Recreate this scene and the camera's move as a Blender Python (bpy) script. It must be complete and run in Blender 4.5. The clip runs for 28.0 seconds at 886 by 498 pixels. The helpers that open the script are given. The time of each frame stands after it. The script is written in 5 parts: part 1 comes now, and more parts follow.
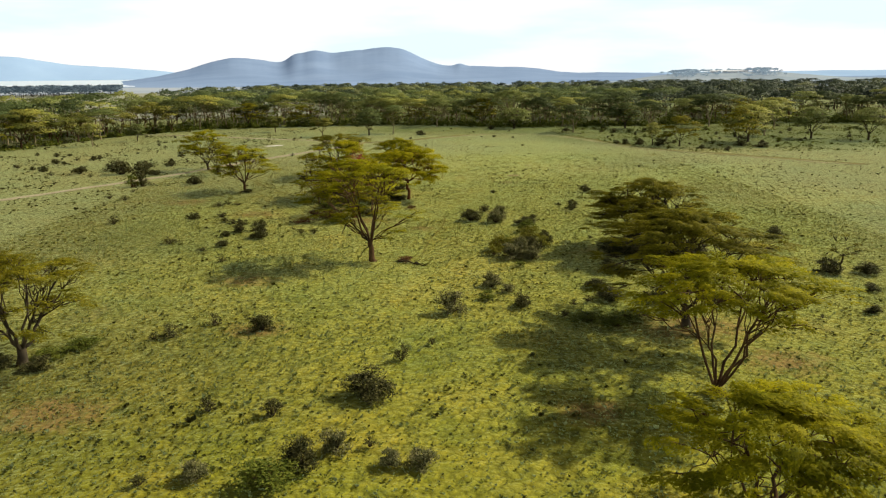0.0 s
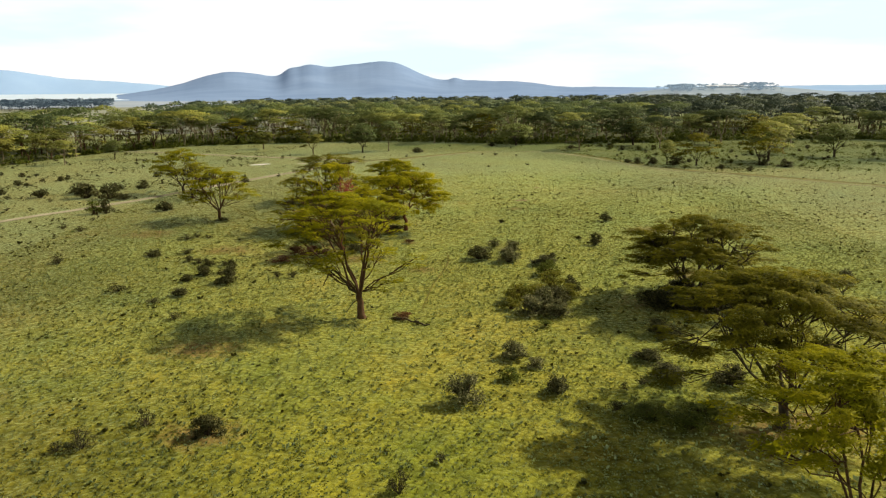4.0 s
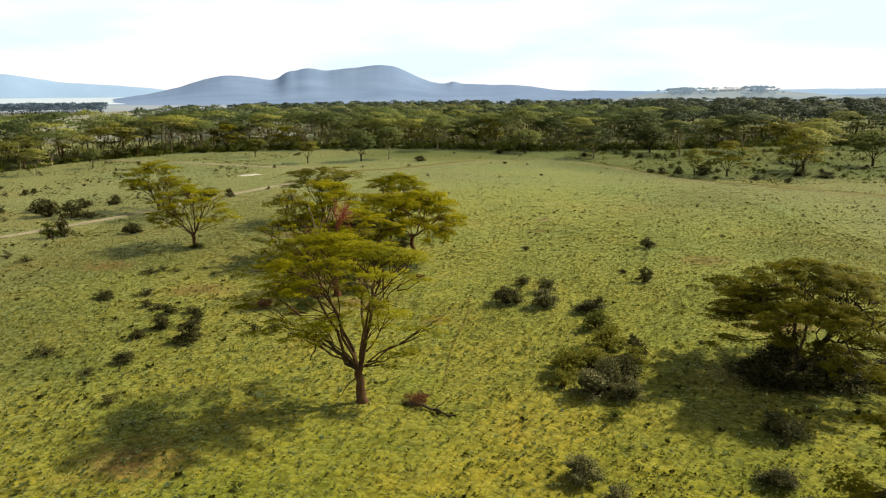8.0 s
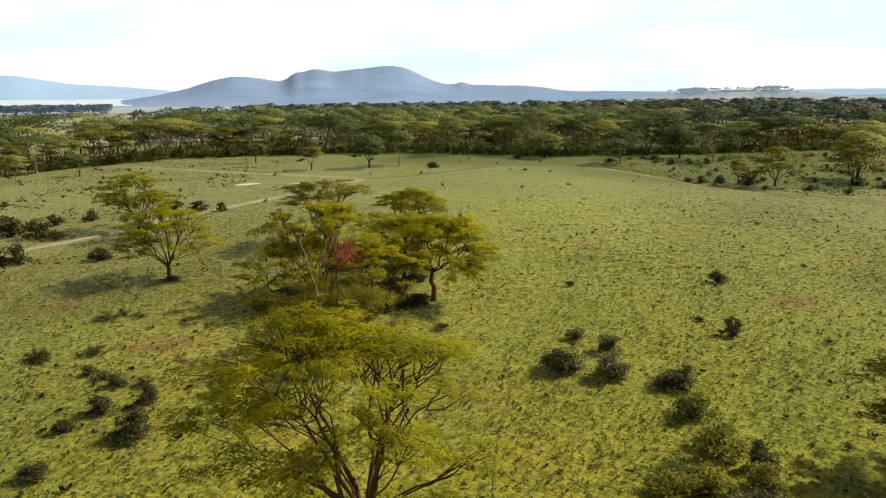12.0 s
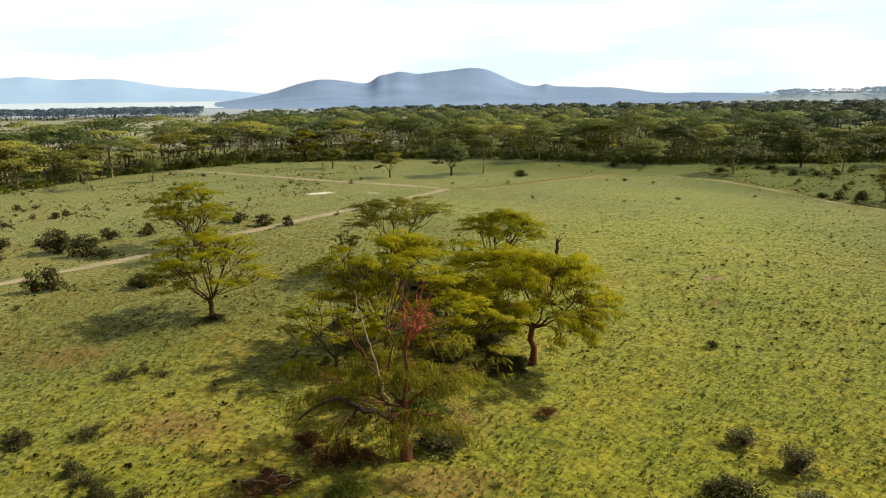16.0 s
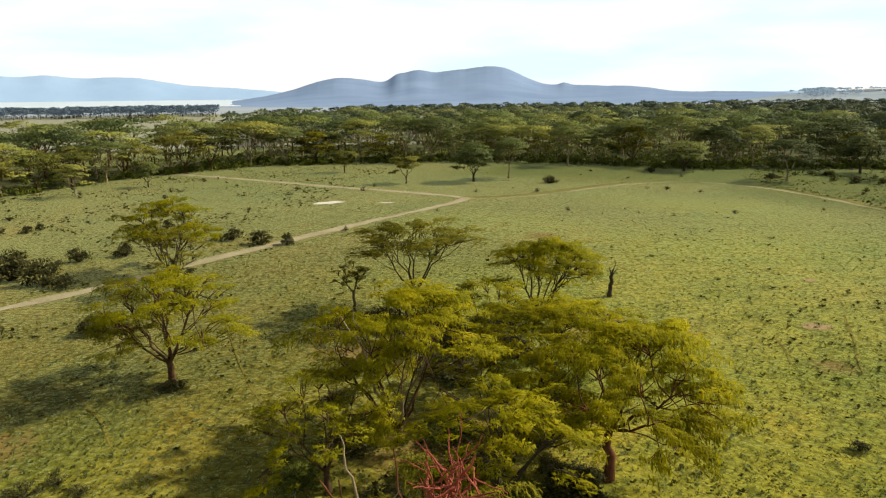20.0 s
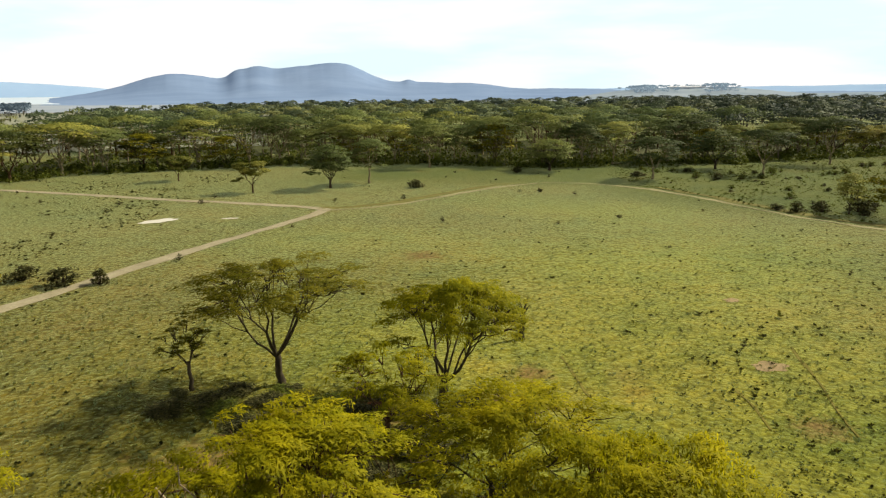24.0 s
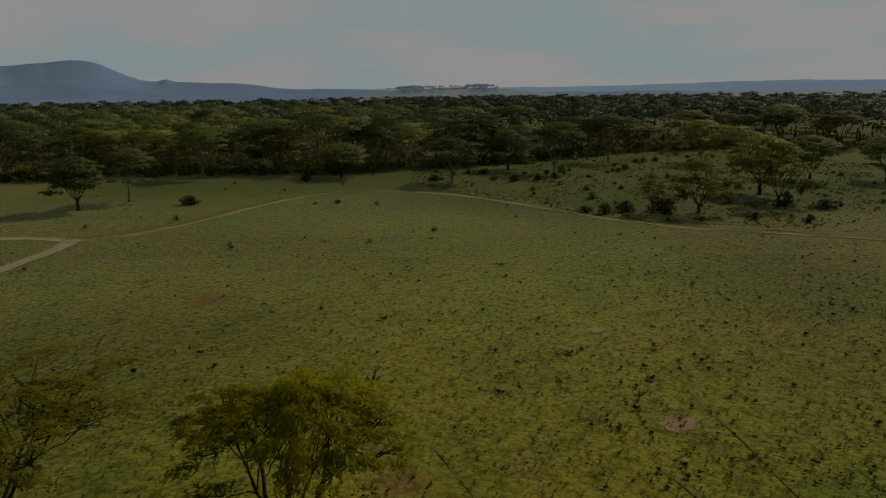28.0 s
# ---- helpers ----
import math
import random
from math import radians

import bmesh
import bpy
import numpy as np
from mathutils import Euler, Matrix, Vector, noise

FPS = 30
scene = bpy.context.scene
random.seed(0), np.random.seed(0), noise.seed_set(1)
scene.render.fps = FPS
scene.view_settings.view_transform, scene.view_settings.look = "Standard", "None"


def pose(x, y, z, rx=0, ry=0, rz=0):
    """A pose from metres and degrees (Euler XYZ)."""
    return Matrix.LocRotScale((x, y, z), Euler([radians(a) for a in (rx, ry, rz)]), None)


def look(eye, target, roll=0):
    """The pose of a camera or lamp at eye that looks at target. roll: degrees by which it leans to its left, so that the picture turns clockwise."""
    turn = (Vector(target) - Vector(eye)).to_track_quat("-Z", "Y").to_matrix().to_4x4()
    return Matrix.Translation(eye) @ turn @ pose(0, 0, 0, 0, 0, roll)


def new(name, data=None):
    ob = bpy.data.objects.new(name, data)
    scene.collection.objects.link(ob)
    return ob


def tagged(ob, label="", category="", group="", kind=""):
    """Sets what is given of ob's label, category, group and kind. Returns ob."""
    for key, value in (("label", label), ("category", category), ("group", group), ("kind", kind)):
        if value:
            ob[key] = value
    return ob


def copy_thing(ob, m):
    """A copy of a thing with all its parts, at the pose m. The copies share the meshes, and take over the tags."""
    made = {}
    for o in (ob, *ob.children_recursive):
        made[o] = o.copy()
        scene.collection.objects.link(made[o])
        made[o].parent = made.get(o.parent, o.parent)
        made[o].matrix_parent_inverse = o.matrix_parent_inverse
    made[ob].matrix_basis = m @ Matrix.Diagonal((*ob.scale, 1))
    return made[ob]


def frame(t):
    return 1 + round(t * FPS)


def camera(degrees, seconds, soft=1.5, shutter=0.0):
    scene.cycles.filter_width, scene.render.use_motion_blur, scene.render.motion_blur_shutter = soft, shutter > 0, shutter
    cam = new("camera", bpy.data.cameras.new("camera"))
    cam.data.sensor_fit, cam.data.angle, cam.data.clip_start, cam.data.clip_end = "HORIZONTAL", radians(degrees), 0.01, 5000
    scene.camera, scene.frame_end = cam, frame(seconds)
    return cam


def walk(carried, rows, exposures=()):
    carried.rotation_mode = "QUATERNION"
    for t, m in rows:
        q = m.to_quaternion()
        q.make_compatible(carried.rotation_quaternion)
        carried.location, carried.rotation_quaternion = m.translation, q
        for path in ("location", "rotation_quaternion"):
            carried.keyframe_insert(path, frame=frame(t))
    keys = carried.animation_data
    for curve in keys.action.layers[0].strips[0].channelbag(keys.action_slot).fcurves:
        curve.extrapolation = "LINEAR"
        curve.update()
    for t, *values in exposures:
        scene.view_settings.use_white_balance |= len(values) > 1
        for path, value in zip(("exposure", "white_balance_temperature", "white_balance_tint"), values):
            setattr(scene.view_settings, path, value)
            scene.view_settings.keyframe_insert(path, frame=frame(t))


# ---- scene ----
cam = camera(64.3, 28.0, soft=1.2, shutter=0.3)
METRES, EYE, TILT, LEAN, TURN = 127.9, 22.0, 0.0, 0.0, 0.0
ROWS = [
    (0.0, 0.0, 0.0, 0.0, -0.15, -13.76, 0.55),
    (0.5, -0.0006, 0.0134, 0.0, -0.2, -13.71, 0.55),
    (1.0, -0.0014, 0.0281, 0.0, -0.25, -13.66, 0.55),
    (1.5, -0.0025, 0.044, 0.0, -0.3, -13.62, 0.55),
    (2.0, -0.0037, 0.0608, 0.0, -0.35, -13.6, 0.55),
    (2.5, -0.0049, 0.0782, 0.0, -0.4, -13.52, 0.55),
    (3.0, -0.0056, 0.0966, 0.0, -0.43, -13.26, 0.52),
    (3.5, -0.0064, 0.1154, 0.0, -0.48, -12.92, 0.48),
    (5.5, -0.0156, 0.1877, 0.0, -0.6, -12.43, 0.42),
    (6.0, -0.0175, 0.2063, 0.0, -0.63, -12.42, 0.4),
    (6.5, -0.0192, 0.2251, 0.0, -0.65, -12.42, 0.42),
    (7.0, -0.0209, 0.2436, 0.0001, -0.67, -12.42, 0.44),
    (7.5, -0.0227, 0.2622, 0.0001, -0.67, -12.41, 0.45),
    (8.0, -0.0247, 0.2806, 0.0002, -0.69, -12.38, 0.47),
    (8.5, -0.0267, 0.299, 0.0002, -0.7, -12.38, 0.48),
    (9.0, -0.0287, 0.3173, 0.0003, -0.72, -12.36, 0.5),
    (9.5, -0.0305, 0.3355, 0.0005, -0.73, -12.37, 0.52),
    (10.0, -0.0322, 0.3537, 0.0006, -0.74, -12.36, 0.53),
    (10.5, -0.0341, 0.3718, 0.0006, -0.75, -12.36, 0.55),
    (11.0, -0.0357, 0.39, 0.0006, -0.75, -12.35, 0.57),
    (11.5, -0.0377, 0.4081, 0.0009, -0.72, -12.33, 0.58),
    (12.0, -0.0394, 0.4262, 0.001, -0.06, -12.31, 0.59),
    (12.5, -0.0413, 0.4442, 0.0013, 0.91, -12.28, 0.59),
    (14.5, -0.0486, 0.5152, 0.0009, 4.73, -12.15, 0.68),
    (15.0, -0.0508, 0.533, 0.001, 5.48, -12.12, 0.69),
    (15.5, -0.0533, 0.5507, 0.001, 6.0, -12.1, 0.69),
    (16.0, -0.056, 0.5684, 0.0009, 6.5, -12.08, 0.67),
    (16.5, -0.0587, 0.5859, 0.0009, 6.92, -12.09, 0.68),
    (17.0, -0.0616, 0.6035, 0.0008, 7.33, -12.07, 0.66),
    (17.5, -0.0648, 0.6212, 0.001, 7.69, -12.08, 0.64),
    (18.0, -0.0681, 0.6391, 0.0009, 7.84, -12.09, 0.63),
    (18.5, -0.0714, 0.6571, 0.001, 7.85, -12.11, 0.64),
    (19.0, -0.075, 0.6751, 0.001, 7.86, -12.14, 0.64),
    (19.5, -0.0786, 0.6931, 0.0009, 7.87, -12.16, 0.63),
    (20.0, -0.0823, 0.711, 0.001, 7.86, -12.18, 0.64),
    (20.5, -0.0858, 0.7278, 0.0011, 7.78, -12.22, 0.65),
    (22.5, -0.1017, 0.7985, 0.0007, 1.96, -12.42, 0.6),
    (23.0, -0.1055, 0.8162, 0.0007, 0.04, -12.47, 0.62),
    (23.5, -0.1089, 0.834, 0.0006, -2.15, -12.52, 0.63),
    (24.0, -0.1119, 0.8517, 0.0004, -4.44, -12.55, 0.65),
    (24.5, -0.1146, 0.8694, 0.0002, -6.75, -12.59, 0.66),
    (25.0, -0.1165, 0.8871, 0.0, -9.05, -12.62, 0.67),
    (25.5, -0.1181, 0.9045, -0.0002, -11.33, -12.65, 0.67),
    (26.0, -0.1191, 0.922, -0.0004, -13.55, -12.66, 0.66),
    (26.5, -0.1194, 0.9394, -0.0005, -15.78, -12.68, 0.66),
    (27.0, -0.1191, 0.9569, -0.0008, -18.07, -12.7, 0.65),
    (27.5, -0.1182, 0.9739, -0.001, -20.38, -12.71, 0.65),
    (28.0, -0.1166, 0.9908, -0.0012, -22.65, -12.7, 0.66),
]
EXPOSURES = [(0.0, 0.26), (26.6, 0.22), (27.0, 0.12), (27.5, -0.62), (28.0, -1.76)]
walk(cam, [(t, pose(0, 0, EYE, TILT, LEAN, TURN) @ pose(METRES * x, METRES * y, METRES * z, 90 + pitch, roll, yaw)) for t, x, y, z, yaw, pitch, roll in ROWS], EXPOSURES)

# ---------------------------------------------------------------- light
SUN_AZ, SUN_EL = radians(67), radians(40)      # from +y towards +x
world = bpy.data.worlds.new("world")
scene.world = world
world.use_nodes = True
wn, wl = world.node_tree.nodes, world.node_tree.links
wn.clear()
w_out = wn.new("ShaderNodeOutputWorld")
w_bg = wn.new("ShaderNodeBackground")
w_bg.inputs["Strength"].default_value = 0.10
w_sky = wn.new("ShaderNodeTexSky")
w_sky.sky_type = "NISHITA"
w_sky.sun_disc = False
w_sky.sun_elevation, w_sky.sun_rotation = SUN_EL, SUN_AZ
w_sky.dust_density = 2.0
w_tc = wn.new("ShaderNodeTexCoord")
w_map = wn.new("ShaderNodeMapping")
w_map.inputs["Scale"].default_value = (1.6, 1.6, 9.0)
w_noise = wn.new("ShaderNodeTexNoise")
w_noise.inputs["Scale"].default_value = 1.7
w_noise.inputs["Detail"].default_value = 6.0
w_noise.inputs["Roughness"].default_value = 0.5
w_ramp = wn.new("ShaderNodeValToRGB")          # pale cyan gaps between white cloud
w_ramp.color_ramp.elements[0].position, w_ramp.color_ramp.elements[0].color = 0.40, (0.80, 0.97, 1.0, 1)
w_ramp.color_ramp.elements[1].position, w_ramp.color_ramp.elements[1].color = 0.56, (1, 0.99, 0.97, 1)
w_bright = wn.new("ShaderNodeVectorMath")
w_bright.operation = "SCALE"
w_bright.inputs["Scale"].default_value = 9.6
w_sep = wn.new("ShaderNodeSeparateXYZ")
w_veil = wn.new("ShaderNodeMapRange")           # the veil of cloud thins overhead, out of view, to lower the fill light
w_veil.inputs["From Min"].default_value, w_veil.inputs["From Max"].default_value = 0.13, 0.30
w_veil.inputs["To Min"].default_value, w_veil.inputs["To Max"].default_value = 0.92, 0.05
w_mix = wn.new("ShaderNodeMix")
w_mix.data_type = "RGBA"
wl.new(w_tc.outputs["Generated"], w_map.inputs["Vector"])
wl.new(w_tc.outputs["Generated"], w_sep.inputs["Vector"])
wl.new(w_sep.outputs["Z"], w_veil.inputs["Value"])
wl.new(w_map.outputs["Vector"], w_noise.inputs["Vector"])
wl.new(w_noise.outputs["Fac"], w_ramp.inputs["Fac"])
wl.new(w_ramp.outputs["Color"], w_bright.inputs[0])
wl.new(w_veil.outputs["Result"], w_mix.inputs["Factor"])
w_overhead = wn.new("ShaderNodeHueSaturation")      # unseen sky overhead greyed, dimmed and warmed to tune the shadow fill
w_overhead.inputs["Saturation"].default_value, w_overhead.inputs["Value"].default_value = 0.35, 0.50
w_warm = wn.new("ShaderNodeVectorMath")
w_warm.operation = "MULTIPLY"
w_warm.inputs[1].default_value = (1.0, 0.92, 0.78)
wl.new(w_sky.outputs["Color"], w_overhead.inputs["Color"])
wl.new(w_overhead.outputs["Color"], w_warm.inputs[0])
wl.new(w_warm.outputs["Vector"], w_mix.inputs["A"])
wl.new(w_bright.outputs["Vector"], w_mix.inputs["B"])
wl.new(w_mix.outputs["Result"], w_bg.inputs["Color"])
wl.new(w_bg.outputs["Background"], w_out.inputs["Surface"])

sun_data = bpy.data.lights.new("sun", "SUN")
sun_data.energy, sun_data.angle, sun_data.color = 5.0, radians(2.0), (1.0, 0.91, 0.72)
sun = new("sun", sun_data)
sun_from = Vector((math.sin(SUN_AZ) * math.cos(SUN_EL), math.cos(SUN_AZ) * math.cos(SUN_EL), math.sin(SUN_EL)))
sun.matrix_world = look(sun_from * 300, (0, 0, 0))


# ---------------------------------------------------------------- materials
def base_material(name, rough=0.9):
    m = bpy.data.materials.new(name)
    m.use_nodes = True
    nt = m.node_tree
    b = nt.nodes["Principled BSDF"]
    b.inputs["Roughness"].default_value = rough
    b.inputs["Specular IOR Level"].default_value = 0.15
    return m, nt, b


def ramp_node(nt, stops):
    r = nt.nodes.new("ShaderNodeValToRGB")
    while len(r.color_ramp.elements) < len(stops):
        r.color_ramp.elements.new(0.5)
    for e, (p, c) in zip(r.color_ramp.elements, stops):
        e.position, e.color = p, (*c, 1)
    return r


def noise_node(nt, vec, scale, detail=4.0, rough=0.55, distortion=0.0):
    n = nt.nodes.new("ShaderNodeTexNoise")
    n.inputs["Scale"].default_value = scale
    n.inputs["Detail"].default_value = detail
    n.inputs["Roughness"].default_value = rough
    n.inputs["Distortion"].default_value = distortion
    nt.links.new(vec, n.inputs["Vector"])
    return n.outputs["Fac"]


def mix_node(nt, fac, a, b, mode="MIX"):
    n = nt.nodes.new("ShaderNodeMix")
    n.data_type, n.blend_type = "RGBA", mode
    for key, v in (("Factor", fac), ("A", a), ("B", b)):
        if isinstance(v, bpy.types.NodeSocket):
            nt.links.new(v, n.inputs[key])
        elif key == "Factor":
            n.inputs[key].default_value = v
        else:
            n.inputs[key].default_value = (*v, 1)
    return n.outputs["Result"]


def bump_node(nt, height, strength, distance):
    n = nt.nodes.new("ShaderNodeBump")
    n.inputs["Strength"].default_value, n.inputs["Distance"].default_value = strength, distance
    nt.links.new(height, n.inputs["Height"])
    return n.outputs["Normal"]


def leaf_material(name, dark, mid, light, translucent=0.35, scale=0.5, low=(0.62, 0.66, 0.60), high=(1.15, 1.1, 1.0), tone=""):
    """Foliage: a colour per leaf spray, drifting over the crown and from tree to tree, that lets some light through."""
    m, nt, b = base_material(name, 0.65)
    b.inputs["Specular IOR Level"].default_value = 0.1
    geo = nt.nodes.new("ShaderNodeNewGeometry")
    rnd = geo.outputs["Random Per Island"]
    r = ramp_node(nt, [(0.0, dark), (0.5, mid), (1.0, light)])
    nt.links.new(rnd, r.inputs["Fac"])
    drift = noise_node(nt, geo.outputs["Position"], scale, 3.0)
    d = ramp_node(nt, [(0.35, low), (0.65, high)])
    nt.links.new(drift, d.inputs["Fac"])
    col = mix_node(nt, 1.0, r.outputs["Color"], d.outputs["Color"], "MULTIPLY")
    if tone:
        src = nt.nodes.new("ShaderNodeObjectInfo").outputs["Random"]
        if tone == "joined":
            at = nt.nodes.new("ShaderNodeAttribute")
            at.attribute_name = "tone"
            src = at.outputs["Fac"]
        tr_ = ramp_node(nt, [(0.0, (0.34, 0.40, 0.46)), (0.35, (0.70, 0.76, 0.76)), (0.7, (1.10, 1.08, 0.98)), (1.0, (1.65, 1.46, 1.05))])
        nt.links.new(src, tr_.inputs["Fac"])
        col = mix_node(nt, 1.0, col, tr_.outputs["Color"], "MULTIPLY")
    nt.links.new(col, b.inputs["Base Color"])
    tr = nt.nodes.new("ShaderNodeBsdfTranslucent")
    nt.links.new(col, tr.inputs["Color"])
    ms = nt.nodes.new("ShaderNodeMixShader")
    ms.inputs["Fac"].default_value = translucent
    nt.links.new(b.outputs["BSDF"], ms.inputs[1])
    nt.links.new(tr.outputs["BSDF"], ms.inputs[2])
    nt.links.new(ms.outputs["Shader"], nt.nodes["Material Output"].inputs["Surface"])
    return m


def bark_material(name, a, b_, scale=3.0):
    m, nt, b = base_material(name, 0.85)
    geo = nt.nodes.new("ShaderNodeNewGeometry")
    mp = nt.nodes.new("ShaderNodeMapping")
    mp.inputs["Scale"].default_value = (1, 1, 0.3)
    nt.links.new(geo.outputs["Position"], mp.inputs["Vector"])
    n1 = noise_node(nt, mp.outputs["Vector"], scale, 6.0, 0.65)
    n2 = noise_node(nt, geo.outputs["Position"], 0.8, 2.0)
    r = ramp_node(nt, [(0.3, a), (0.7, b_)])
    nt.links.new(n1, r.inputs["Fac"])
    r2 = ramp_node(nt, [(0.35, (0.7, 0.7, 0.7)), (0.65, (1.2, 1.15, 1.0))])
    nt.links.new(n2, r2.inputs["Fac"])
    nt.links.new(mix_node(nt, 1.0, r.outputs["Color"], r2.outputs["Color"], "MULTIPLY"), b.inputs["Base Color"])
    nt.links.new(bump_node(nt, n1, 0.8, 0.05), b.inputs["Normal"])
    return m


def ground_material():
    """Tussocky short grass: lit tips and shaded gaps put into the colour, dry and lush stretches, bare reddish earth.
    """
    m, nt, b = base_material("savanna_grassland", 0.95)
    b.inputs["Specular IOR Level"].default_value = 0.12
    geo = nt.nodes.new("ShaderNodeNewGeometry")
    p = geo.outputs["Position"]
    big = noise_node(nt, p, 0.016, 4.0, 0.6, 0.6)
    med = noise_node(nt, p, 0.10, 5.0, 0.65, 0.5)
    small = noise_node(nt, p, 0.75, 5.0, 0.7, 0.2)
    fine = noise_node(nt, p, 5.5, 4.0, 0.7)
    wob = nt.nodes.new("ShaderNodeTexNoise")
    wob.inputs["Scale"].default_value, wob.inputs["Detail"].default_value = 1.4, 3.0
    nt.links.new(p, wob.inputs["Vector"])
    shift = nt.nodes.new("ShaderNodeVectorMath")
    shift.operation = "MULTIPLY_ADD"
    nt.links.new(wob.outputs["Color"], shift.inputs[0])
    shift.inputs[1].default_value = (0.7, 0.7, 0.7)
    nt.links.new(p, shift.inputs[2])
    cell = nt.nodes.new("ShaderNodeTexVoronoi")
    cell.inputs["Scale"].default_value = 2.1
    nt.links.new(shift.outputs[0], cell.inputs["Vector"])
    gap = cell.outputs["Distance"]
    c1 = ramp_node(nt, [(0.34, (0.118, 0.132, 0.007)), (0.50, (0.154, 0.150, 0.009)), (0.70, (0.196, 0.163, 0.014))])
    nt.links.new(big, c1.inputs["Fac"])
    c2 = ramp_node(nt, [(0.30, (0.66, 0.76, 0.60)), (0.46, (1, 1, 1)), (0.60, (1.14, 1.05, 1.0)), (0.74, (1.40, 1.10, 1.05))])
    nt.links.new(med, c2.inputs["Fac"])
    col = mix_node(nt, 1.0, c1.outputs["Color"], c2.outputs["Color"], "MULTIPLY")
    c3 = ramp_node(nt, [(0.34, (0.50, 0.54, 0.44)), (0.50, (1.0, 1.0, 1.0)), (0.68, (1.34, 1.25, 1.2))])
    nt.links.new(small, c3.inputs["Fac"])
    col = mix_node(nt, 0.75, col, c3.outputs["Color"], "MULTIPLY")
    # Tuft tops brightened and the shade between tufts painted in.
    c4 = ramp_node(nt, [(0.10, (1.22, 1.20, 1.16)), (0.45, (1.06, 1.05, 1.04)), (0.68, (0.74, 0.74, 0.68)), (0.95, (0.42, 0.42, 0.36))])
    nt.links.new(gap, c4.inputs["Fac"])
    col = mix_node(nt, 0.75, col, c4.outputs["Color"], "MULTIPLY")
    c5 = ramp_node(nt, [(0.35, (0.55, 0.56, 0.50)), (0.65, (1.40, 1.38, 1.32))])
    nt.links.new(fine, c5.inputs["Fac"])
    col = mix_node(nt, 0.45, col, c5.outputs["Color"], "MULTIPLY")
    # Sheen pales the grass at flat angles and stands in for distance haze.
    b.inputs["Sheen Roughness"].default_value = 0.32
    b.inputs["Sheen Tint"].default_value = (0.86, 1.0, 0.47, 1)
    tips = ramp_node(nt, [(0.20, (1.0, 1.0, 1.0)), (0.45, (0.92, 0.92, 0.92)), (0.80, (0.30, 0.30, 0.30))])
    nt.links.new(gap, tips.inputs["Fac"])
    lush = nt.nodes.new("ShaderNodeAttribute")
    lush.attribute_name = "lush"
    sward = nt.nodes.new("ShaderNodeAttribute")
    sward.attribute_name = "sward"
    # Outside the sward: browner grass, its colour also darkened for shade and lens vignette.
    thin = mix_node(nt, 1.0, col, (0.65, 0.56, 0.48), "MULTIPLY")
    full = mix_node(nt, 1.0, col, (1.24, 1.29, 1.6), "MULTIPLY")
    col = mix_node(nt, sward.outputs["Fac"], thin, full)
    green = mix_node(nt, 1.0, col, (0.64, 0.92, 0.8), "MULTIPLY")
    col = mix_node(nt, lush.outputs["Fac"], col, green)
    # bare reddish earth
    red = noise_node(nt, p, 0.05, 5.0, 0.65, 0.5)
    r5 = ramp_node(nt, [(0.62, (0, 0, 0)), (0.76, (0.5, 0.5, 0.5))])
    nt.links.new(red, r5.inputs["Fac"])
    worn = nt.nodes.new("ShaderNodeAttribute")
    worn.attribute_name = "worn"
    edge = nt.nodes.new("ShaderNodeMath")
    edge.operation = "MULTIPLY_ADD"
    nt.links.new(small, edge.inputs[0])
    edge.inputs[1].default_value = 1.3
    nt.links.new(worn.outputs["Fac"], edge.inputs[2])
    r6 = ramp_node(nt, [(0.92, (0, 0, 0)), (1.25, (0.8, 0.8, 0.8))])
    half = nt.nodes.new("ShaderNodeMath")
    half.operation = "MULTIPLY"
    half.inputs[1].default_value = 0.66
    nt.links.new(edge.outputs[0], half.inputs[0])
    r6.color_ramp.elements[0].position, r6.color_ramp.elements[1].position = 0.60, 0.86
    nt.links.new(half.outputs[0], r6.inputs["Fac"])
    bare = mix_node(nt, 1.0, r5.outputs["Color"], r6.outputs["Color"], "LIGHTEN")
    earth = mix_node(nt, 0.8, (0.20, 0.125, 0.045), c4.outputs["Color"], "MULTIPLY")
    glade_sheen = mix_node(nt, lush.outputs["Fac"], tips.outputs["Color"], (0.4, 0.4, 0.4))
    shine = mix_node(nt, bare, glade_sheen, (0.05, 0.05, 0.05))
    nt.links.new(shine, b.inputs["Sheen Weight"])
    col = mix_node(nt, bare, col, earth)
    nt.links.new(col, b.inputs["Base Color"])
    inv = nt.nodes.new("ShaderNodeMath")
    inv.operation = "SUBTRACT"
    inv.inputs[0].default_value = 1.0
    nt.links.new(gap, inv.inputs[1])
    h = mix_node(nt, 0.35, inv.outputs[0], fine)
    nt.links.new(bump_node(nt, h, 1.0, 0.12), b.inputs["Normal"])
    return m


def dirt_material(name, a, b_):
    m, nt, b = base_material(name, 0.95)
    p = nt.nodes.new("ShaderNodeNewGeometry").outputs["Position"]
    n1, n2 = noise_node(nt, p, 0.35, 5.0, 0.65), noise_node(nt, p, 4.0, 4.0, 0.6)
    r = ramp_node(nt, [(0.3, a), (0.7, b_)])
    nt.links.new(n1, r.inputs["Fac"])
    r2 = ramp_node(nt, [(0.3, (0.75, 0.75, 0.75)), (0.7, (1.15, 1.15, 1.15))])
    nt.links.new(n2, r2.inputs["Fac"])
    nt.links.new(mix_node(nt, 1.0, r.outputs["Color"], r2.outputs["Color"], "MULTIPLY"), b.inputs["Base Color"])
    nt.links.new(bump_node(nt, n2, 0.6, 0.05), b.inputs["Normal"])
    return m


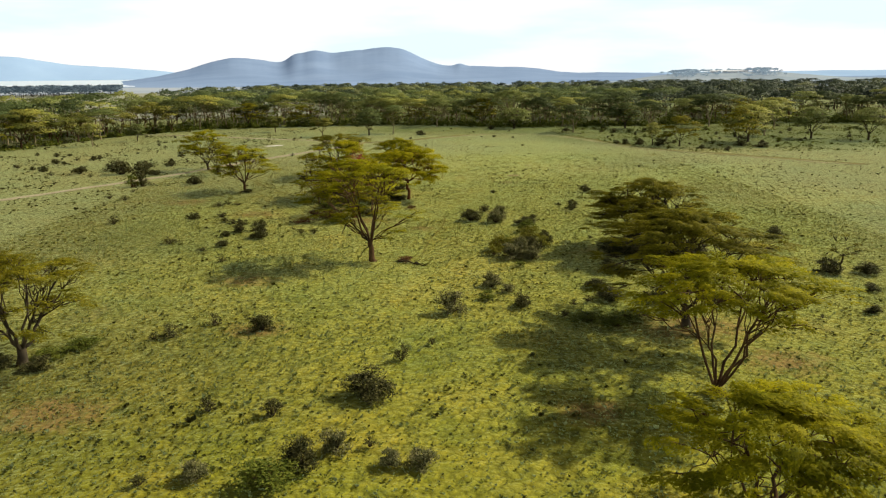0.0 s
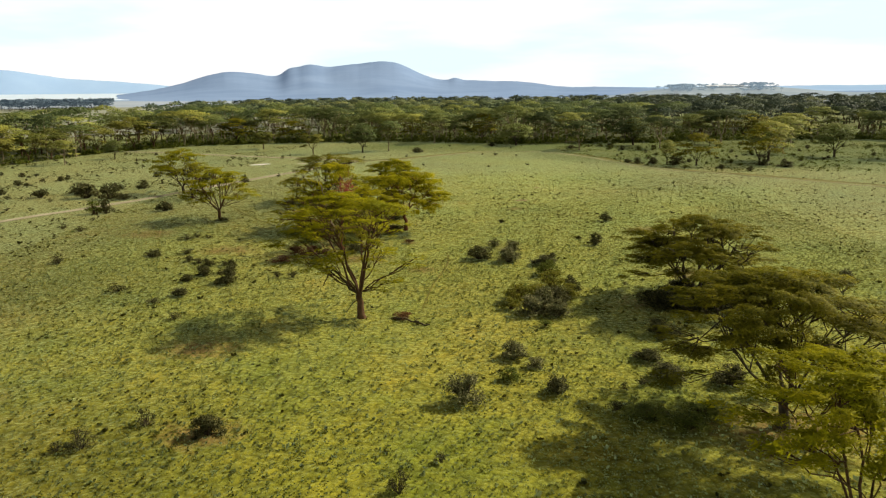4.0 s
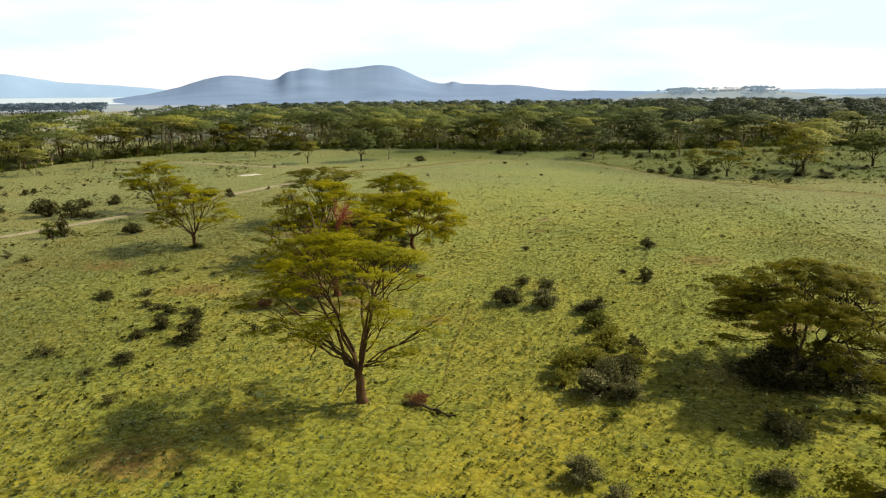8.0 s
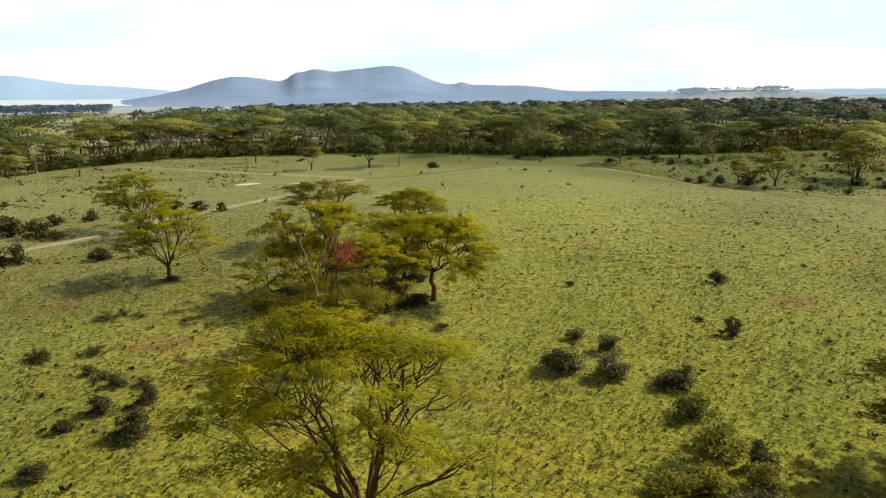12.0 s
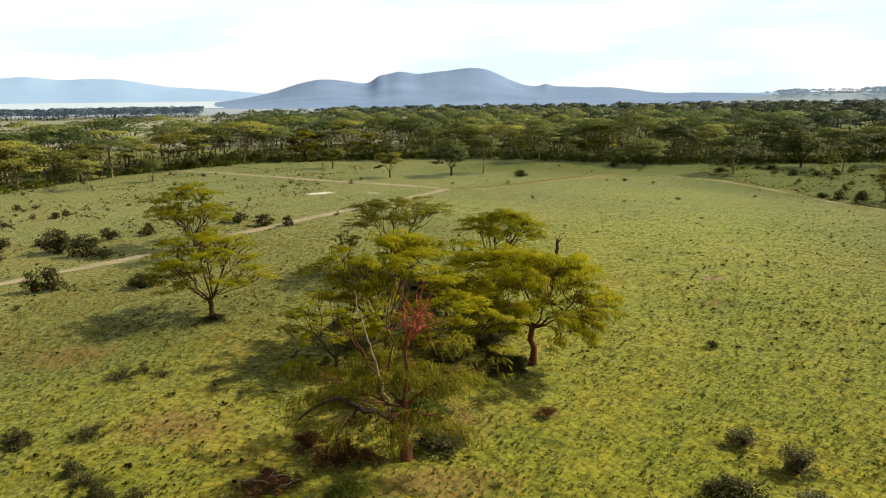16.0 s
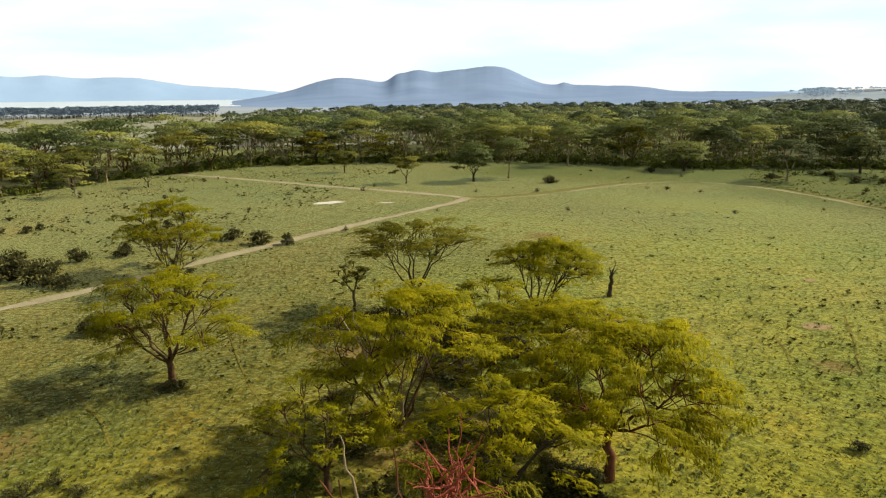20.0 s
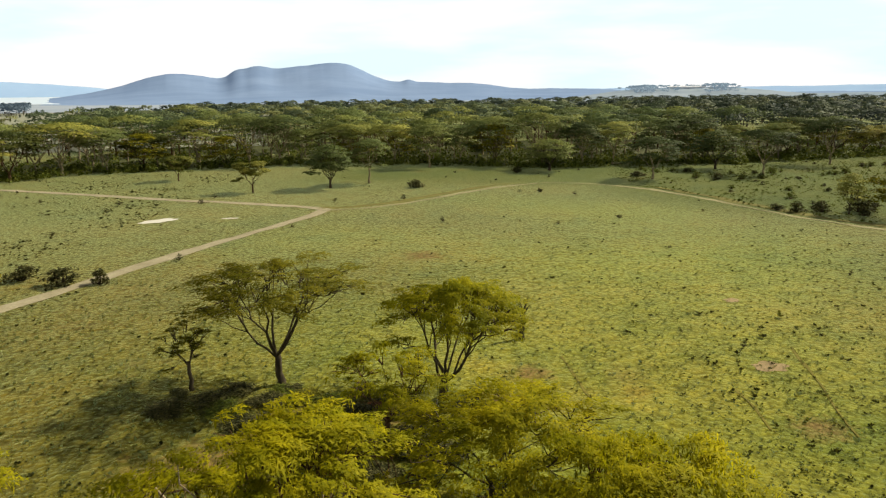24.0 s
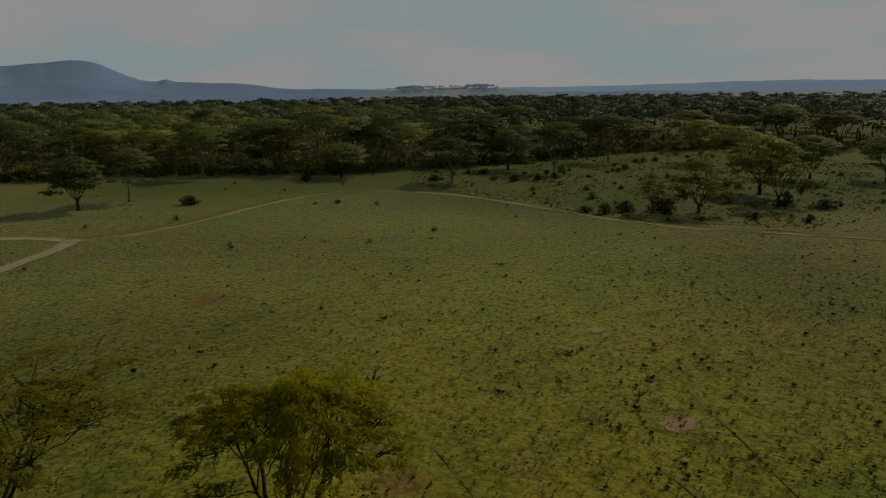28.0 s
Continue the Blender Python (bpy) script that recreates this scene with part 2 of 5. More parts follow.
def haze_material(name, low, high, glow, scale=0.004):
    """A far backdrop with air haze put into its base colour and a soft glow."""
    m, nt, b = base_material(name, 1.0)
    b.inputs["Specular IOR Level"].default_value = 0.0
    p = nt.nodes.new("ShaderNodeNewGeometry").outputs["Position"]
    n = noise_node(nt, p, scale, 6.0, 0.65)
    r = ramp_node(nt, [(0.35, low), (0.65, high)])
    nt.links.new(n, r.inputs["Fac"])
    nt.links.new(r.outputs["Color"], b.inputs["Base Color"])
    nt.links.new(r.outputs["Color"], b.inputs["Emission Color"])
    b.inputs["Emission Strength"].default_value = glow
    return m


def water_material(name):
    m, nt, b = base_material(name, 0.3)
    # The cream base also stands in for bright sky mirrored in the pools.
    b.inputs["Base Color"].default_value = (0.72, 0.68, 0.56, 1)
    b.inputs["Specular IOR Level"].default_value = 0.6
    p = nt.nodes.new("ShaderNodeNewGeometry").outputs["Position"]
    nt.links.new(bump_node(nt, noise_node(nt, p, 0.6, 3.0), 0.1, 0.05), b.inputs["Normal"])
    return m


M_GROUND = ground_material()
M_ROAD = dirt_material("pale_track_earth", (0.27, 0.235, 0.14), (0.39, 0.345, 0.225))
M_VERGE = dirt_material("track_verge_soil", (0.13, 0.13, 0.03), (0.20, 0.18, 0.05))
M_TRAIL = dirt_material("trodden_grass", (0.16, 0.145, 0.024), (0.22, 0.19, 0.04))
M_BARE = dirt_material("bare_grey_soil", (0.26, 0.19, 0.09), (0.38, 0.285, 0.15))
M_WATER = water_material("still_water")
M_BARK = bark_material("fever_tree_bark", (0.045, 0.025, 0.014), (0.135, 0.08, 0.042))
M_BARK_PALE = bark_material("pale_woodland_bark", (0.20, 0.165, 0.10), (0.36, 0.31, 0.20))
M_BARK_RED = bark_material("reddish_bark", (0.075, 0.028, 0.014), (0.17, 0.075, 0.04))
M_BARK_DARK = bark_material("dark_bark", (0.035, 0.028, 0.018), (0.10, 0.08, 0.05))
M_DEAD = bark_material("bleached_dead_wood", (0.22, 0.17, 0.11), (0.38, 0.31, 0.23))
M_DEADRED = bark_material("red_dead_wood", (0.22, 0.05, 0.035), (0.42, 0.12, 0.085))
M_LEAF = leaf_material("acacia_leaves", (0.225, 0.235, 0.006), (0.345, 0.335, 0.008), (0.465, 0.43, 0.012), 0.54)
M_LEAF_YELLOW = leaf_material("yellow_acacia_leaves", (0.265, 0.265, 0.004), (0.375, 0.35, 0.006), (0.49, 0.44, 0.010), 0.52)
M_LEAF_DARK = leaf_material("dark_acacia_leaves", (0.125, 0.125, 0.008), (0.20, 0.19, 0.010), (0.30, 0.27, 0.018), 0.45)
# Distant canopy: leaf green shifted to blue-grey to carry air haze.
M_LEAF_FAR_HAZE = leaf_material("hazed_canopy_leaves", (0.092, 0.122, 0.088), (0.105, 0.134, 0.094), (0.12, 0.148, 0.10), 0.25, 0.03, (0.78, 0.84, 0.9), (1.12, 1.06, 0.97), "joined")
M_LEAF_EDGE = leaf_material("edge_acacia_leaves", (0.165, 0.178, 0.036), (0.215, 0.22, 0.047), (0.285, 0.28, 0.064), 0.42, 0.12, (0.72, 0.78, 0.8), (1.25, 1.12, 0.98), "object")
# Eastern crowns: darker green, with a cloud's shade painted into the leaf colour.
M_LEAF_EAST_SHADED = leaf_material("cloud_shaded_eastern_leaves", (0.062, 0.086, 0.060), (0.078, 0.102, 0.068), (0.096, 0.12, 0.076), 0.25, 0.03, (0.75, 0.82, 0.88), (1.15, 1.08, 0.97), "joined")
M_LEAF_WOOD = leaf_material("woodland_leaves", (0.165, 0.20, 0.060), (0.205, 0.235, 0.074), (0.26, 0.285, 0.092), 0.42, 0.12, (0.78, 0.84, 0.86), (1.2, 1.12, 1.0), "object")
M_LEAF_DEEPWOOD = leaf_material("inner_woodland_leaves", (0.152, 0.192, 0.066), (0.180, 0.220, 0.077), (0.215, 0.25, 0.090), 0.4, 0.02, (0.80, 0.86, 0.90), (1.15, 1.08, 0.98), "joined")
# Middle distance: a little haze mixed into the leaf colour.
M_LEAF_MID_HAZE = leaf_material("hazed_middle_leaves", (0.140, 0.175, 0.088), (0.160, 0.195, 0.098), (0.185, 0.215, 0.108), 0.35, 0.02, (0.80, 0.86, 0.92), (1.12, 1.06, 0.98), "joined")
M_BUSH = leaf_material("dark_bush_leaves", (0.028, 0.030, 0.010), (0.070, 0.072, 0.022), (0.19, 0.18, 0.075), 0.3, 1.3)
M_BUSH_GREY = leaf_material("grey_bush_leaves", (0.08, 0.085, 0.03), (0.17, 0.17, 0.07), (0.31, 0.295, 0.15), 0.25, 1.3)
M_BUSH_GREEN = leaf_material("green_bush_leaves", (0.06, 0.085, 0.012), (0.12, 0.15, 0.02), (0.22, 0.24, 0.04), 0.3, 0.9)
M_BUSH_YELLOW = leaf_material("yellow_bush_leaves", (0.13, 0.135, 0.015), (0.22, 0.215, 0.025), (0.33, 0.31, 0.05), 0.35, 0.9)
M_BUSH_RED = leaf_material("russet_bush_leaves", (0.07, 0.03, 0.012), (0.14, 0.065, 0.025), (0.2, 0.10, 0.04), 0.2, 0.9)
M_GRASS = leaf_material("grass_tussocks", (0.17, 0.172, 0.012), (0.225, 0.21, 0.016), (0.29, 0.255, 0.024), 0.12, 0.6, (0.66, 0.74, 0.66), (1.18, 1.10, 1.0))
M_GRASS_MID = leaf_material("olive_grass_tussocks", (0.115, 0.118, 0.014), (0.15, 0.145, 0.019), (0.20, 0.182, 0.028), 0.2, 0.3, (0.75, 0.8, 0.74), (1.12, 1.05, 1.0))
M_GRASS_LUSH = leaf_material("lush_grass_tussocks", (0.115, 0.155, 0.020), (0.16, 0.20, 0.027), (0.23, 0.26, 0.042), 0.25, 0.2)
M_GRASS_DARK = leaf_material("dark_grass_tussocks", (0.045, 0.047, 0.008), (0.072, 0.070, 0.012), (0.11, 0.10, 0.02), 0.3, 0.4)
for grass in (M_GRASS, M_GRASS_MID, M_GRASS_DARK):      # the silky gloss of dry blades, tinted to pale far grass as haze would
    sheen = grass.node_tree.nodes["Principled BSDF"].inputs
    sheen["Sheen Weight"].default_value, sheen["Sheen Roughness"].default_value, sheen["Sheen Tint"].default_value = {"grass_tussocks": 0.9, "olive_grass_tussocks": 0.3}.get(grass.name, 0.08), 0.36, (0.86, 1.0, 0.47, 1)
# Blue-grey haze is in these colours; the glow lifts them like lit air.
M_HILL = haze_material("haze_tinted_mountain", (0.165, 0.240, 0.385), (0.205, 0.285, 0.435), 0.14, 0.003)
M_HILL_FAR = haze_material("haze_tinted_range", (0.26, 0.38, 0.56), (0.29, 0.415, 0.59), 0.2)
M_PLAIN = haze_material("haze_tinted_plain", (0.25, 0.30, 0.36), (0.33, 0.37, 0.42), 0.1)
# Far grass made pale and grey: distance haze is in the colour.
M_FLATS = dirt_material("haze_greyed_grass_flats", (0.22, 0.235, 0.165), (0.31, 0.315, 0.235))
# Dark floor colour stands in for the deep shade under the woods.
M_WOOD_SHADE = dirt_material("woodland_floor_shade", (0.05, 0.058, 0.020), (0.10, 0.105, 0.036))
# Pale blue base colour carries the sky's reflection on the lake.
M_LAKE, _nt, _b = base_material("sky_pale_lake_water", 0.35)
_b.inputs["Base Color"].default_value = (0.60, 0.71, 0.82, 1)
M_FAINT = dirt_material("faint_track_earth", (0.24, 0.225, 0.10), (0.33, 0.30, 0.16))
M_KNOLL = haze_material("haze_tinted_knoll", (0.20, 0.26, 0.32), (0.29, 0.34, 0.39), 0.1)
# Trees of the belt and knoll: haze in the colour, faint added glow.
M_BELT = haze_material("haze_tinted_belt_leaves", (0.060, 0.088, 0.112), (0.090, 0.120, 0.142), 0.35, 0.03)
M_KNOLLTREE = haze_material("haze_tinted_knoll_leaves", (0.17, 0.23, 0.28), (0.24, 0.30, 0.35), 0.55, 0.03)
M_PALEWALL, _nt, _b = base_material("pale_far_walls", 0.8)
_b.inputs["Base Color"].default_value = (0.75, 0.77, 0.8, 1)


# ---------------------------------------------------------------- mesh helpers
class Sheaf:
    """Gathers quads in arrays and turns them into one mesh."""

    def __init__(self):
        self.v, self.f, self.mi, self.nv, self.n = [], [], [], [], 0

    def add(self, verts, quads, mi=0, soft=None):
        self.v.append(np.asarray(verts, float))
        self.nv.append(np.zeros((len(verts), 3)) if soft is None else soft)
        self.f.append(np.asarray(quads, int) + self.n)
        self.mi.append(np.full(len(quads), mi, int))
        self.n += len(verts)

    def arrays(self):
        return np.concatenate(self.v), np.concatenate(self.f), np.concatenate(self.mi), np.concatenate(self.nv)

    def mesh(self, name, mats, smooth=False):
        v, f, mi, nv = self.arrays()
        me = bpy.data.meshes.new(name)
        me.vertices.add(len(v))
        me.vertices.foreach_set("co", v.astype(np.float32).ravel())
        me.loops.add(4 * len(f))
        me.loops.foreach_set("vertex_index", f.astype(np.int32).ravel())
        me.polygons.add(len(f))
        me.polygons.foreach_set("loop_start", np.arange(0, 4 * len(f), 4, dtype=np.int32))
        for m in mats:
            me.materials.append(m)
        if len(mats) > 1:
            me.polygons.foreach_set("material_index", mi.astype(np.int32))
        if smooth:
            me.polygons.foreach_set("use_smooth", np.ones(len(f), dtype=bool))
        me.update(calc_edges=True)
        me.validate()
        if np.any(nv):
            me.normals_split_custom_set_from_vertices(nv.astype(np.float32))
        return me


def part(name, me, parent, label=""):
    ob = new(name, me)
    ob.parent = parent
    return tagged(ob, label)


def tube(sheaf, pts, radii, sides=6, mi=0):
    """A tapered limb along points."""
    pts, radii = np.asarray(pts, float), np.asarray(radii, float)
    n = len(pts)
    d = np.gradient(pts, axis=0)
    d /= np.linalg.norm(d, axis=1)[:, None] + 1e-9
    ref = np.where(np.abs(d[:, 2:3]) > 0.9, np.array([[1.0, 0, 0]]), np.array([[0, 0, 1.0]]))
    u = np.cross(d, ref)
    u /= np.linalg.norm(u, axis=1)[:, None] + 1e-9
    for i in range(1, n):
        u[i] = u[i - 1] - d[i] * (u[i - 1] @ d[i])
        u[i] /= np.linalg.norm(u[i]) + 1e-9
    w = np.cross(d, u)
    a = np.linspace(0, 2 * np.pi, sides, endpoint=False)
    ring = pts[:, None] + radii[:, None, None] * (np.cos(a)[None, :, None] * u[:, None] + np.sin(a)[None, :, None] * w[:, None])
    i, j = np.meshgrid(np.arange(n - 1), np.arange(sides), indexing="ij")
    k = (j + 1) % sides
    quads = np.stack([i * sides + j, i * sides + k, (i + 1) * sides + k, (i + 1) * sides + j], -1).reshape(-1, 4)
    sheaf.add(ring.reshape(-1, 3), quads, mi)


def bent(rng, a, b, rise=0.3, wob=0.06, n=6):
    """A crooked way from a to b that first rises (rise > 0) and then bends over."""
    a, b = np.asarray(a, float), np.asarray(b, float)
    t = np.linspace(0, 1, n)[:, None]
    length = np.linalg.norm(b - a)
    mid = (a + b) / 2 + np.array([0, 0, rise * length])
    p = (1 - t) ** 2 * a + 2 * t * (1 - t) * mid + t ** 2 * b
    p[1:-1] += rng.normal(0, wob * length / 2, (n - 2, 3))
    return p


def sprays(sheaf, rng, c, length, width, tilt=0.5, mi=0, up=0.0):
    """Rhombic leaf sprays at the points c, lying flat but for the tilt."""
    n = len(c)
    az, el = rng.uniform(0, 2 * np.pi, n), rng.normal(up, tilt, n)
    d = np.stack([np.cos(az) * np.cos(el), np.sin(az) * np.cos(el), np.sin(el)], -1)
    s = np.cross(d, rng.normal(0, 0.45, (n, 3)) + np.array([0, 0, 1.0]))
    s /= np.linalg.norm(s, axis=1)[:, None] + 1e-9
    ll = (length * rng.uniform(0.6, 1.35, n))[:, None] / 2
    ww = (width * rng.uniform(0.6, 1.35, n))[:, None] / 2
    v = np.stack([c - d * ll, c + s * ww, c + d * ll, c - s * ww], 1).reshape(-1, 3)
    sheaf.add(v, np.arange(4 * n).reshape(-1, 4), mi)


# ---------------------------------------------------------------- trees
TIERS = {"high": ((0.52, 0.33, 0.15), 0.15), "dome": ((0.64, 0.25, 0.11), 0.20), "umbrella": ((0.78, 0.22, 0.0), 0.10), "droop": ((0.40, 0.30, 0.30), 0.24), "weep": ((0.0, 0.34, 0.66), 0.22), "airy": ((0.44, 0.32, 0.24), 0.18)}


def grow(rng, h, w, fork=0.22, stems=5, layers=26, style="dome", trunk_r=0.4, off=(0, 0), pad=None, twigs=3):
    """The skeleton of a flat-topped acacia: trunk path, limbs with their twigs, and the foliage layers."""
    R = w / 2
    ga = 2.39996
    pads = []
    for k in range(layers):
        f = (k + 0.5) / layers
        rho = math.sqrt(f)
        az = k * ga + rng.uniform(-0.35, 0.35)
        tier = int(rng.choice(3, p=TIERS[style][0]))
        if tier:
            rho = (0.34, 0.22)[tier - 1] + (0.66, 0.82)[tier - 1] * rho
        z = h * ((0.95, 0.79, 0.60)[tier] - TIERS[style][1] * rho ** 2 - rng.uniform(0.0, 0.07))
        r = (pad or 0.245 * R) * rng.uniform(0.7, 1.25) * (1.1 - 0.25 * rho)
        rr = max(0.0, R * rho * rng.uniform(0.88, 1.05) - 0.5 * r)
        pads.append((np.array([off[0] + rr * math.cos(az), off[1] + rr * math.sin(az), z]), r))
    top_trunk = np.array([off[0] * 0.12 + rng.normal(0, 0.1), off[1] * 0.12 + rng.normal(0, 0.1), fork * h])
    trunk = bent(rng, (0, 0, -0.25), top_trunk, 0.0, 0.05, 6)
    limbs = []
    az0 = rng.uniform(0, 6.28)
    for s in range(stems):
        az = az0 + 2 * np.pi * s / stems
        mine = [p for p in pads if int(((math.atan2(p[0][1] - off[1], p[0][0] - off[0]) - az0) % (2 * np.pi)) / (2 * np.pi) * stems + 0.0) % stems == s]
        if not mine:
            continue
        c = np.mean([p[0] for p in mine], axis=0)
        end = top_trunk + (c - top_trunk) * 0.92
        foot = np.array([math.cos(az + 0.4), math.sin(az + 0.4), 0]) * (0.9 * trunk_r if fork < 0.13 else 0.3 * trunk_r)
        main = bent(rng, top_trunk + foot - np.array([0, 0, 0.3]), end, {"umbrella": -0.02, "high": 0.12}.get(style, -0.08), 0.04, 7)
        r0 = trunk_r * rng.uniform(0.25, 0.42)
        ways = [(main, np.linspace(r0, r0 * 0.35, 7))]
        for pc, r in mine:
            start = main[int(rng.integers(3, 7))]
            tip = pc - np.array([0, 0, 0.1])
            ways.append((bent(rng, start, tip, -0.08, 0.08, 5), np.linspace(r0 * 0.38, 0.025, 5)))
            for _ in range(twigs):
                a = rng.uniform(0, 6.28)
                t2 = pc + np.array([math.cos(a) * r * 0.75, math.sin(a) * r * 0.75, -0.05 * r])
                ways.append((bent(rng, start * 0.35 + tip * 0.65, t2, 0.02, 0.06, 4), np.linspace(0.045, 0.012, 4)))
        limbs.append(ways)
    return trunk, limbs, pads


def foliage(sheaf, rng, pads, per_area, length, width, hang=0.22, mi=0, plates=(5, 9), spread=(0.30, 0.52), loft=0.07, tilt=0.28, fringe=0.0):
    """Thin stepped plates of feathery sprays that reach outwards, droop at the rim and may trail a hanging fringe."""
    heart = np.mean([c for c, _ in pads], axis=0) - np.array([0, 0, 1.0])
    reach = max(np.linalg.norm(c - heart) for c, _ in pads) + 0.5
    for c, r in pads:
        out = c - heart
        ang = math.atan2(out[1], out[0])
        ux, uy = math.cos(ang), math.sin(ang)
        for q in range(int(rng.integers(*plates))):
            u, v = r * rng.uniform(-1.0, 1.0), r * rng.normal(0, 0.42)
            pr = r * rng.uniform(*spread)
            pc = c + np.array([ux * u - uy * v, uy * u + ux * v, 0.12 * r - hang * (u * u + v * v) / r + rng.normal(0, 0.09 * r)])
            n = max(3, int(per_area * math.pi * pr * pr))
            th, rho = rng.uniform(0, 6.28, n), np.sqrt(rng.uniform(0, 1, n))
            rr = rho * pr * rng.uniform(0.75, 1.2, n)
            a_, b_ = np.cos(th) * rr * 1.35, np.sin(th) * rr * 0.8
            p = np.stack([pc[0] + ux * a_ - uy * b_, pc[1] + uy * a_ + ux * b_, pc[2] - 0.22 * pr * rho ** 2 - np.abs(rng.normal(0, loft * pr + 0.03, n))], -1)
            az = ang + rng.normal(0, 0.8, n)
            el = rng.normal(0.05, tilt, n) - 0.40 * rho ** 2
            low = rng.uniform(0, 1, n) < fringe * rho
            el = np.where(low, rng.normal(-1.15, 0.2, n), el)
            stretch = np.where(low, 1.7, 1.0)
            p[:, 2] -= np.where(low, length * 0.6, 0.0)
            dv = np.stack([np.cos(az) * np.cos(el), np.sin(az) * np.cos(el), np.sin(el)], -1)
            sd = np.cross(dv, rng.normal(0, 0.4, (n, 3)) + np.array([0, 0, 1.0]))
            sd /= np.linalg.norm(sd, axis=1)[:, None] + 1e-9
            ll, ww = (length * stretch * rng.uniform(0.6, 1.4, n))[:, None] / 2, (width * rng.uniform(0.6, 1.4, n))[:, None] / 2
            face = np.cross(dv, sd)
            sd = sd * np.where(face[:, 2:3] < 0, -1.0, 1.0)
            face = face * np.where(face[:, 2:3] < 0, -1.0, 1.0)
            soft = face * 0.35 + (p - pc) / pr * 0.35 + (p - heart) / reach * 0.55 + np.array([0, 0, 0.35])
            soft /= np.linalg.norm(soft, axis=1)[:, None] + 1e-9
            sheaf.add(np.stack([p - dv * ll, p - sd * ww, p + dv * ll, p + sd * ww], 1).reshape(-1, 3), np.arange(4 * n).reshape(-1, 4), mi, np.repeat(soft, 4, 0))


def canopy(sheaf, rng, pads, quads, size, mi=0):
    """Crown of a far tree: layered cushions, leafy on top and thin below."""
    heart = np.mean([c for c, _ in pads], axis=0) - np.array([0, 0, 1.5])
    area = sum(r * r for _, r in pads)
    for c, r in pads:
        n = max(5, int(quads * r * r / area))
        th, rho = rng.uniform(0, 6.28, n), np.sqrt(rng.uniform(0, 1, n)) * rng.uniform(0.85, 1.15, n)
        up = np.where(rng.uniform(0, 1, n) < 0.86, 0.24, -0.06) * np.sqrt(np.clip(1.2 - rho ** 2, 0.02, 1))
        p = c + r * np.stack([np.cos(th) * rho, np.sin(th) * rho, up + rng.normal(0, 0.05, n)], -1)
        face = np.stack([np.cos(th) * rho * 0.45, np.sin(th) * rho * 0.45, np.abs(up) + 0.45], -1) + rng.normal(0, 0.2, (n, 3))
        face /= np.linalg.norm(face, axis=1)[:, None]
        dv = np.cross(face, rng.normal(0, 1, (n, 3)))
        dv /= np.linalg.norm(dv, axis=1)[:, None] + 1e-9
        sd = np.cross(face, dv)
        ll, ww = (size * rng.uniform(0.6, 1.4, n))[:, None] / 2, (size * 0.55 * rng.uniform(0.6, 1.4, n))[:, None] / 2
        out = p - heart
        soft = face * 0.5 + out / (np.linalg.norm(out, axis=1)[:, None] + 1e-9) * 0.5 + np.array([0, 0, 0.15])
        soft /= np.linalg.norm(soft, axis=1)[:, None] + 1e-9
        sheaf.add(np.stack([p - dv * ll, p - sd * ww, p + dv * ll, p + sd * ww], 1).reshape(-1, 3), np.arange(4 * n).reshape(-1, 4), mi, np.repeat(soft, 4, 0))


def acacia(name, seed, x, y, h, w, leaf, bark, label, group="", style="dome", fork=0.22, stems=5, layers=26, trunk_r=0.4, off=(0, 0),
           per_area=82, size=(0.29, 0.075), hang=0.26, pad=None, sides=7, loft=0.05, tilt=0.24, quads=0, fringe=0.0, low=()):
    rng = np.random.default_rng(seed)
    trunk, limbs, pads = grow(rng, h, w, fork, stems, layers, style, trunk_r, off, pad, 3 if sides > 5 else 0)
    for px, py, pz, pr in low:                 # low side branches
        tip = np.array([px, py, pz])
        start = trunk[-1] + (tip - trunk[-1]) * 0.12
        ways = [(bent(rng, start, tip, -0.06, 0.05, 7), np.linspace(trunk_r * 0.18, 0.025, 7))]
        for _ in range(3):
            ways.append((bent(rng, start * 0.4 + tip * 0.6, tip + rng.normal(0, 0.5 * pr, 3) * np.array([1, 1, 0.2]), 0.02, 0.06, 4), np.linspace(0.04, 0.012, 4)))
        limbs.append(ways)
        pads.append((tip, pr * 1.25))
    tree = new(name)
    tree.location = (x, y, 0)
    sh = Sheaf()
    r = np.linspace(trunk_r, trunk_r * 0.78, len(trunk))
    r[0] *= 1.5
    r[1] *= 1.08
    tube(sh, trunk, r, sides + 3)
    part("trunk", sh.mesh("trunk", [bark], True), tree)
    for ways in limbs:
        sh = Sheaf()
        tube(sh, *ways[0], sides)
        if sides > 5 and len(ways) > 1:
            limb = part("limb", sh.mesh("limb", [bark], True), tree)
            for k in range(1, len(ways), 4):            # a branch with its twigs
                sh = Sheaf()
                for p, rad in ways[k:k + 4]:
                    tube(sh, p, rad, 4)
                part("branch", sh.mesh("branch", [bark], True), limb)
        else:
            for p, rad in ways[1:]:
                tube(sh, p, rad, 4)
            part("limb", sh.mesh("limb", [bark], True), tree)
    sh = Sheaf()
    if quads:
        canopy(sh, rng, pads, quads, size[0])
    else:
        foliage(sh, rng, pads, per_area, *size, hang * 0.6, 0, (6, 11), (0.26, 0.46), loft, tilt, fringe)
    part("crown", sh.mesh("crown", [leaf]), tree)
    tagged(tree, label, "tree", group)
    return tree, pads, limbs


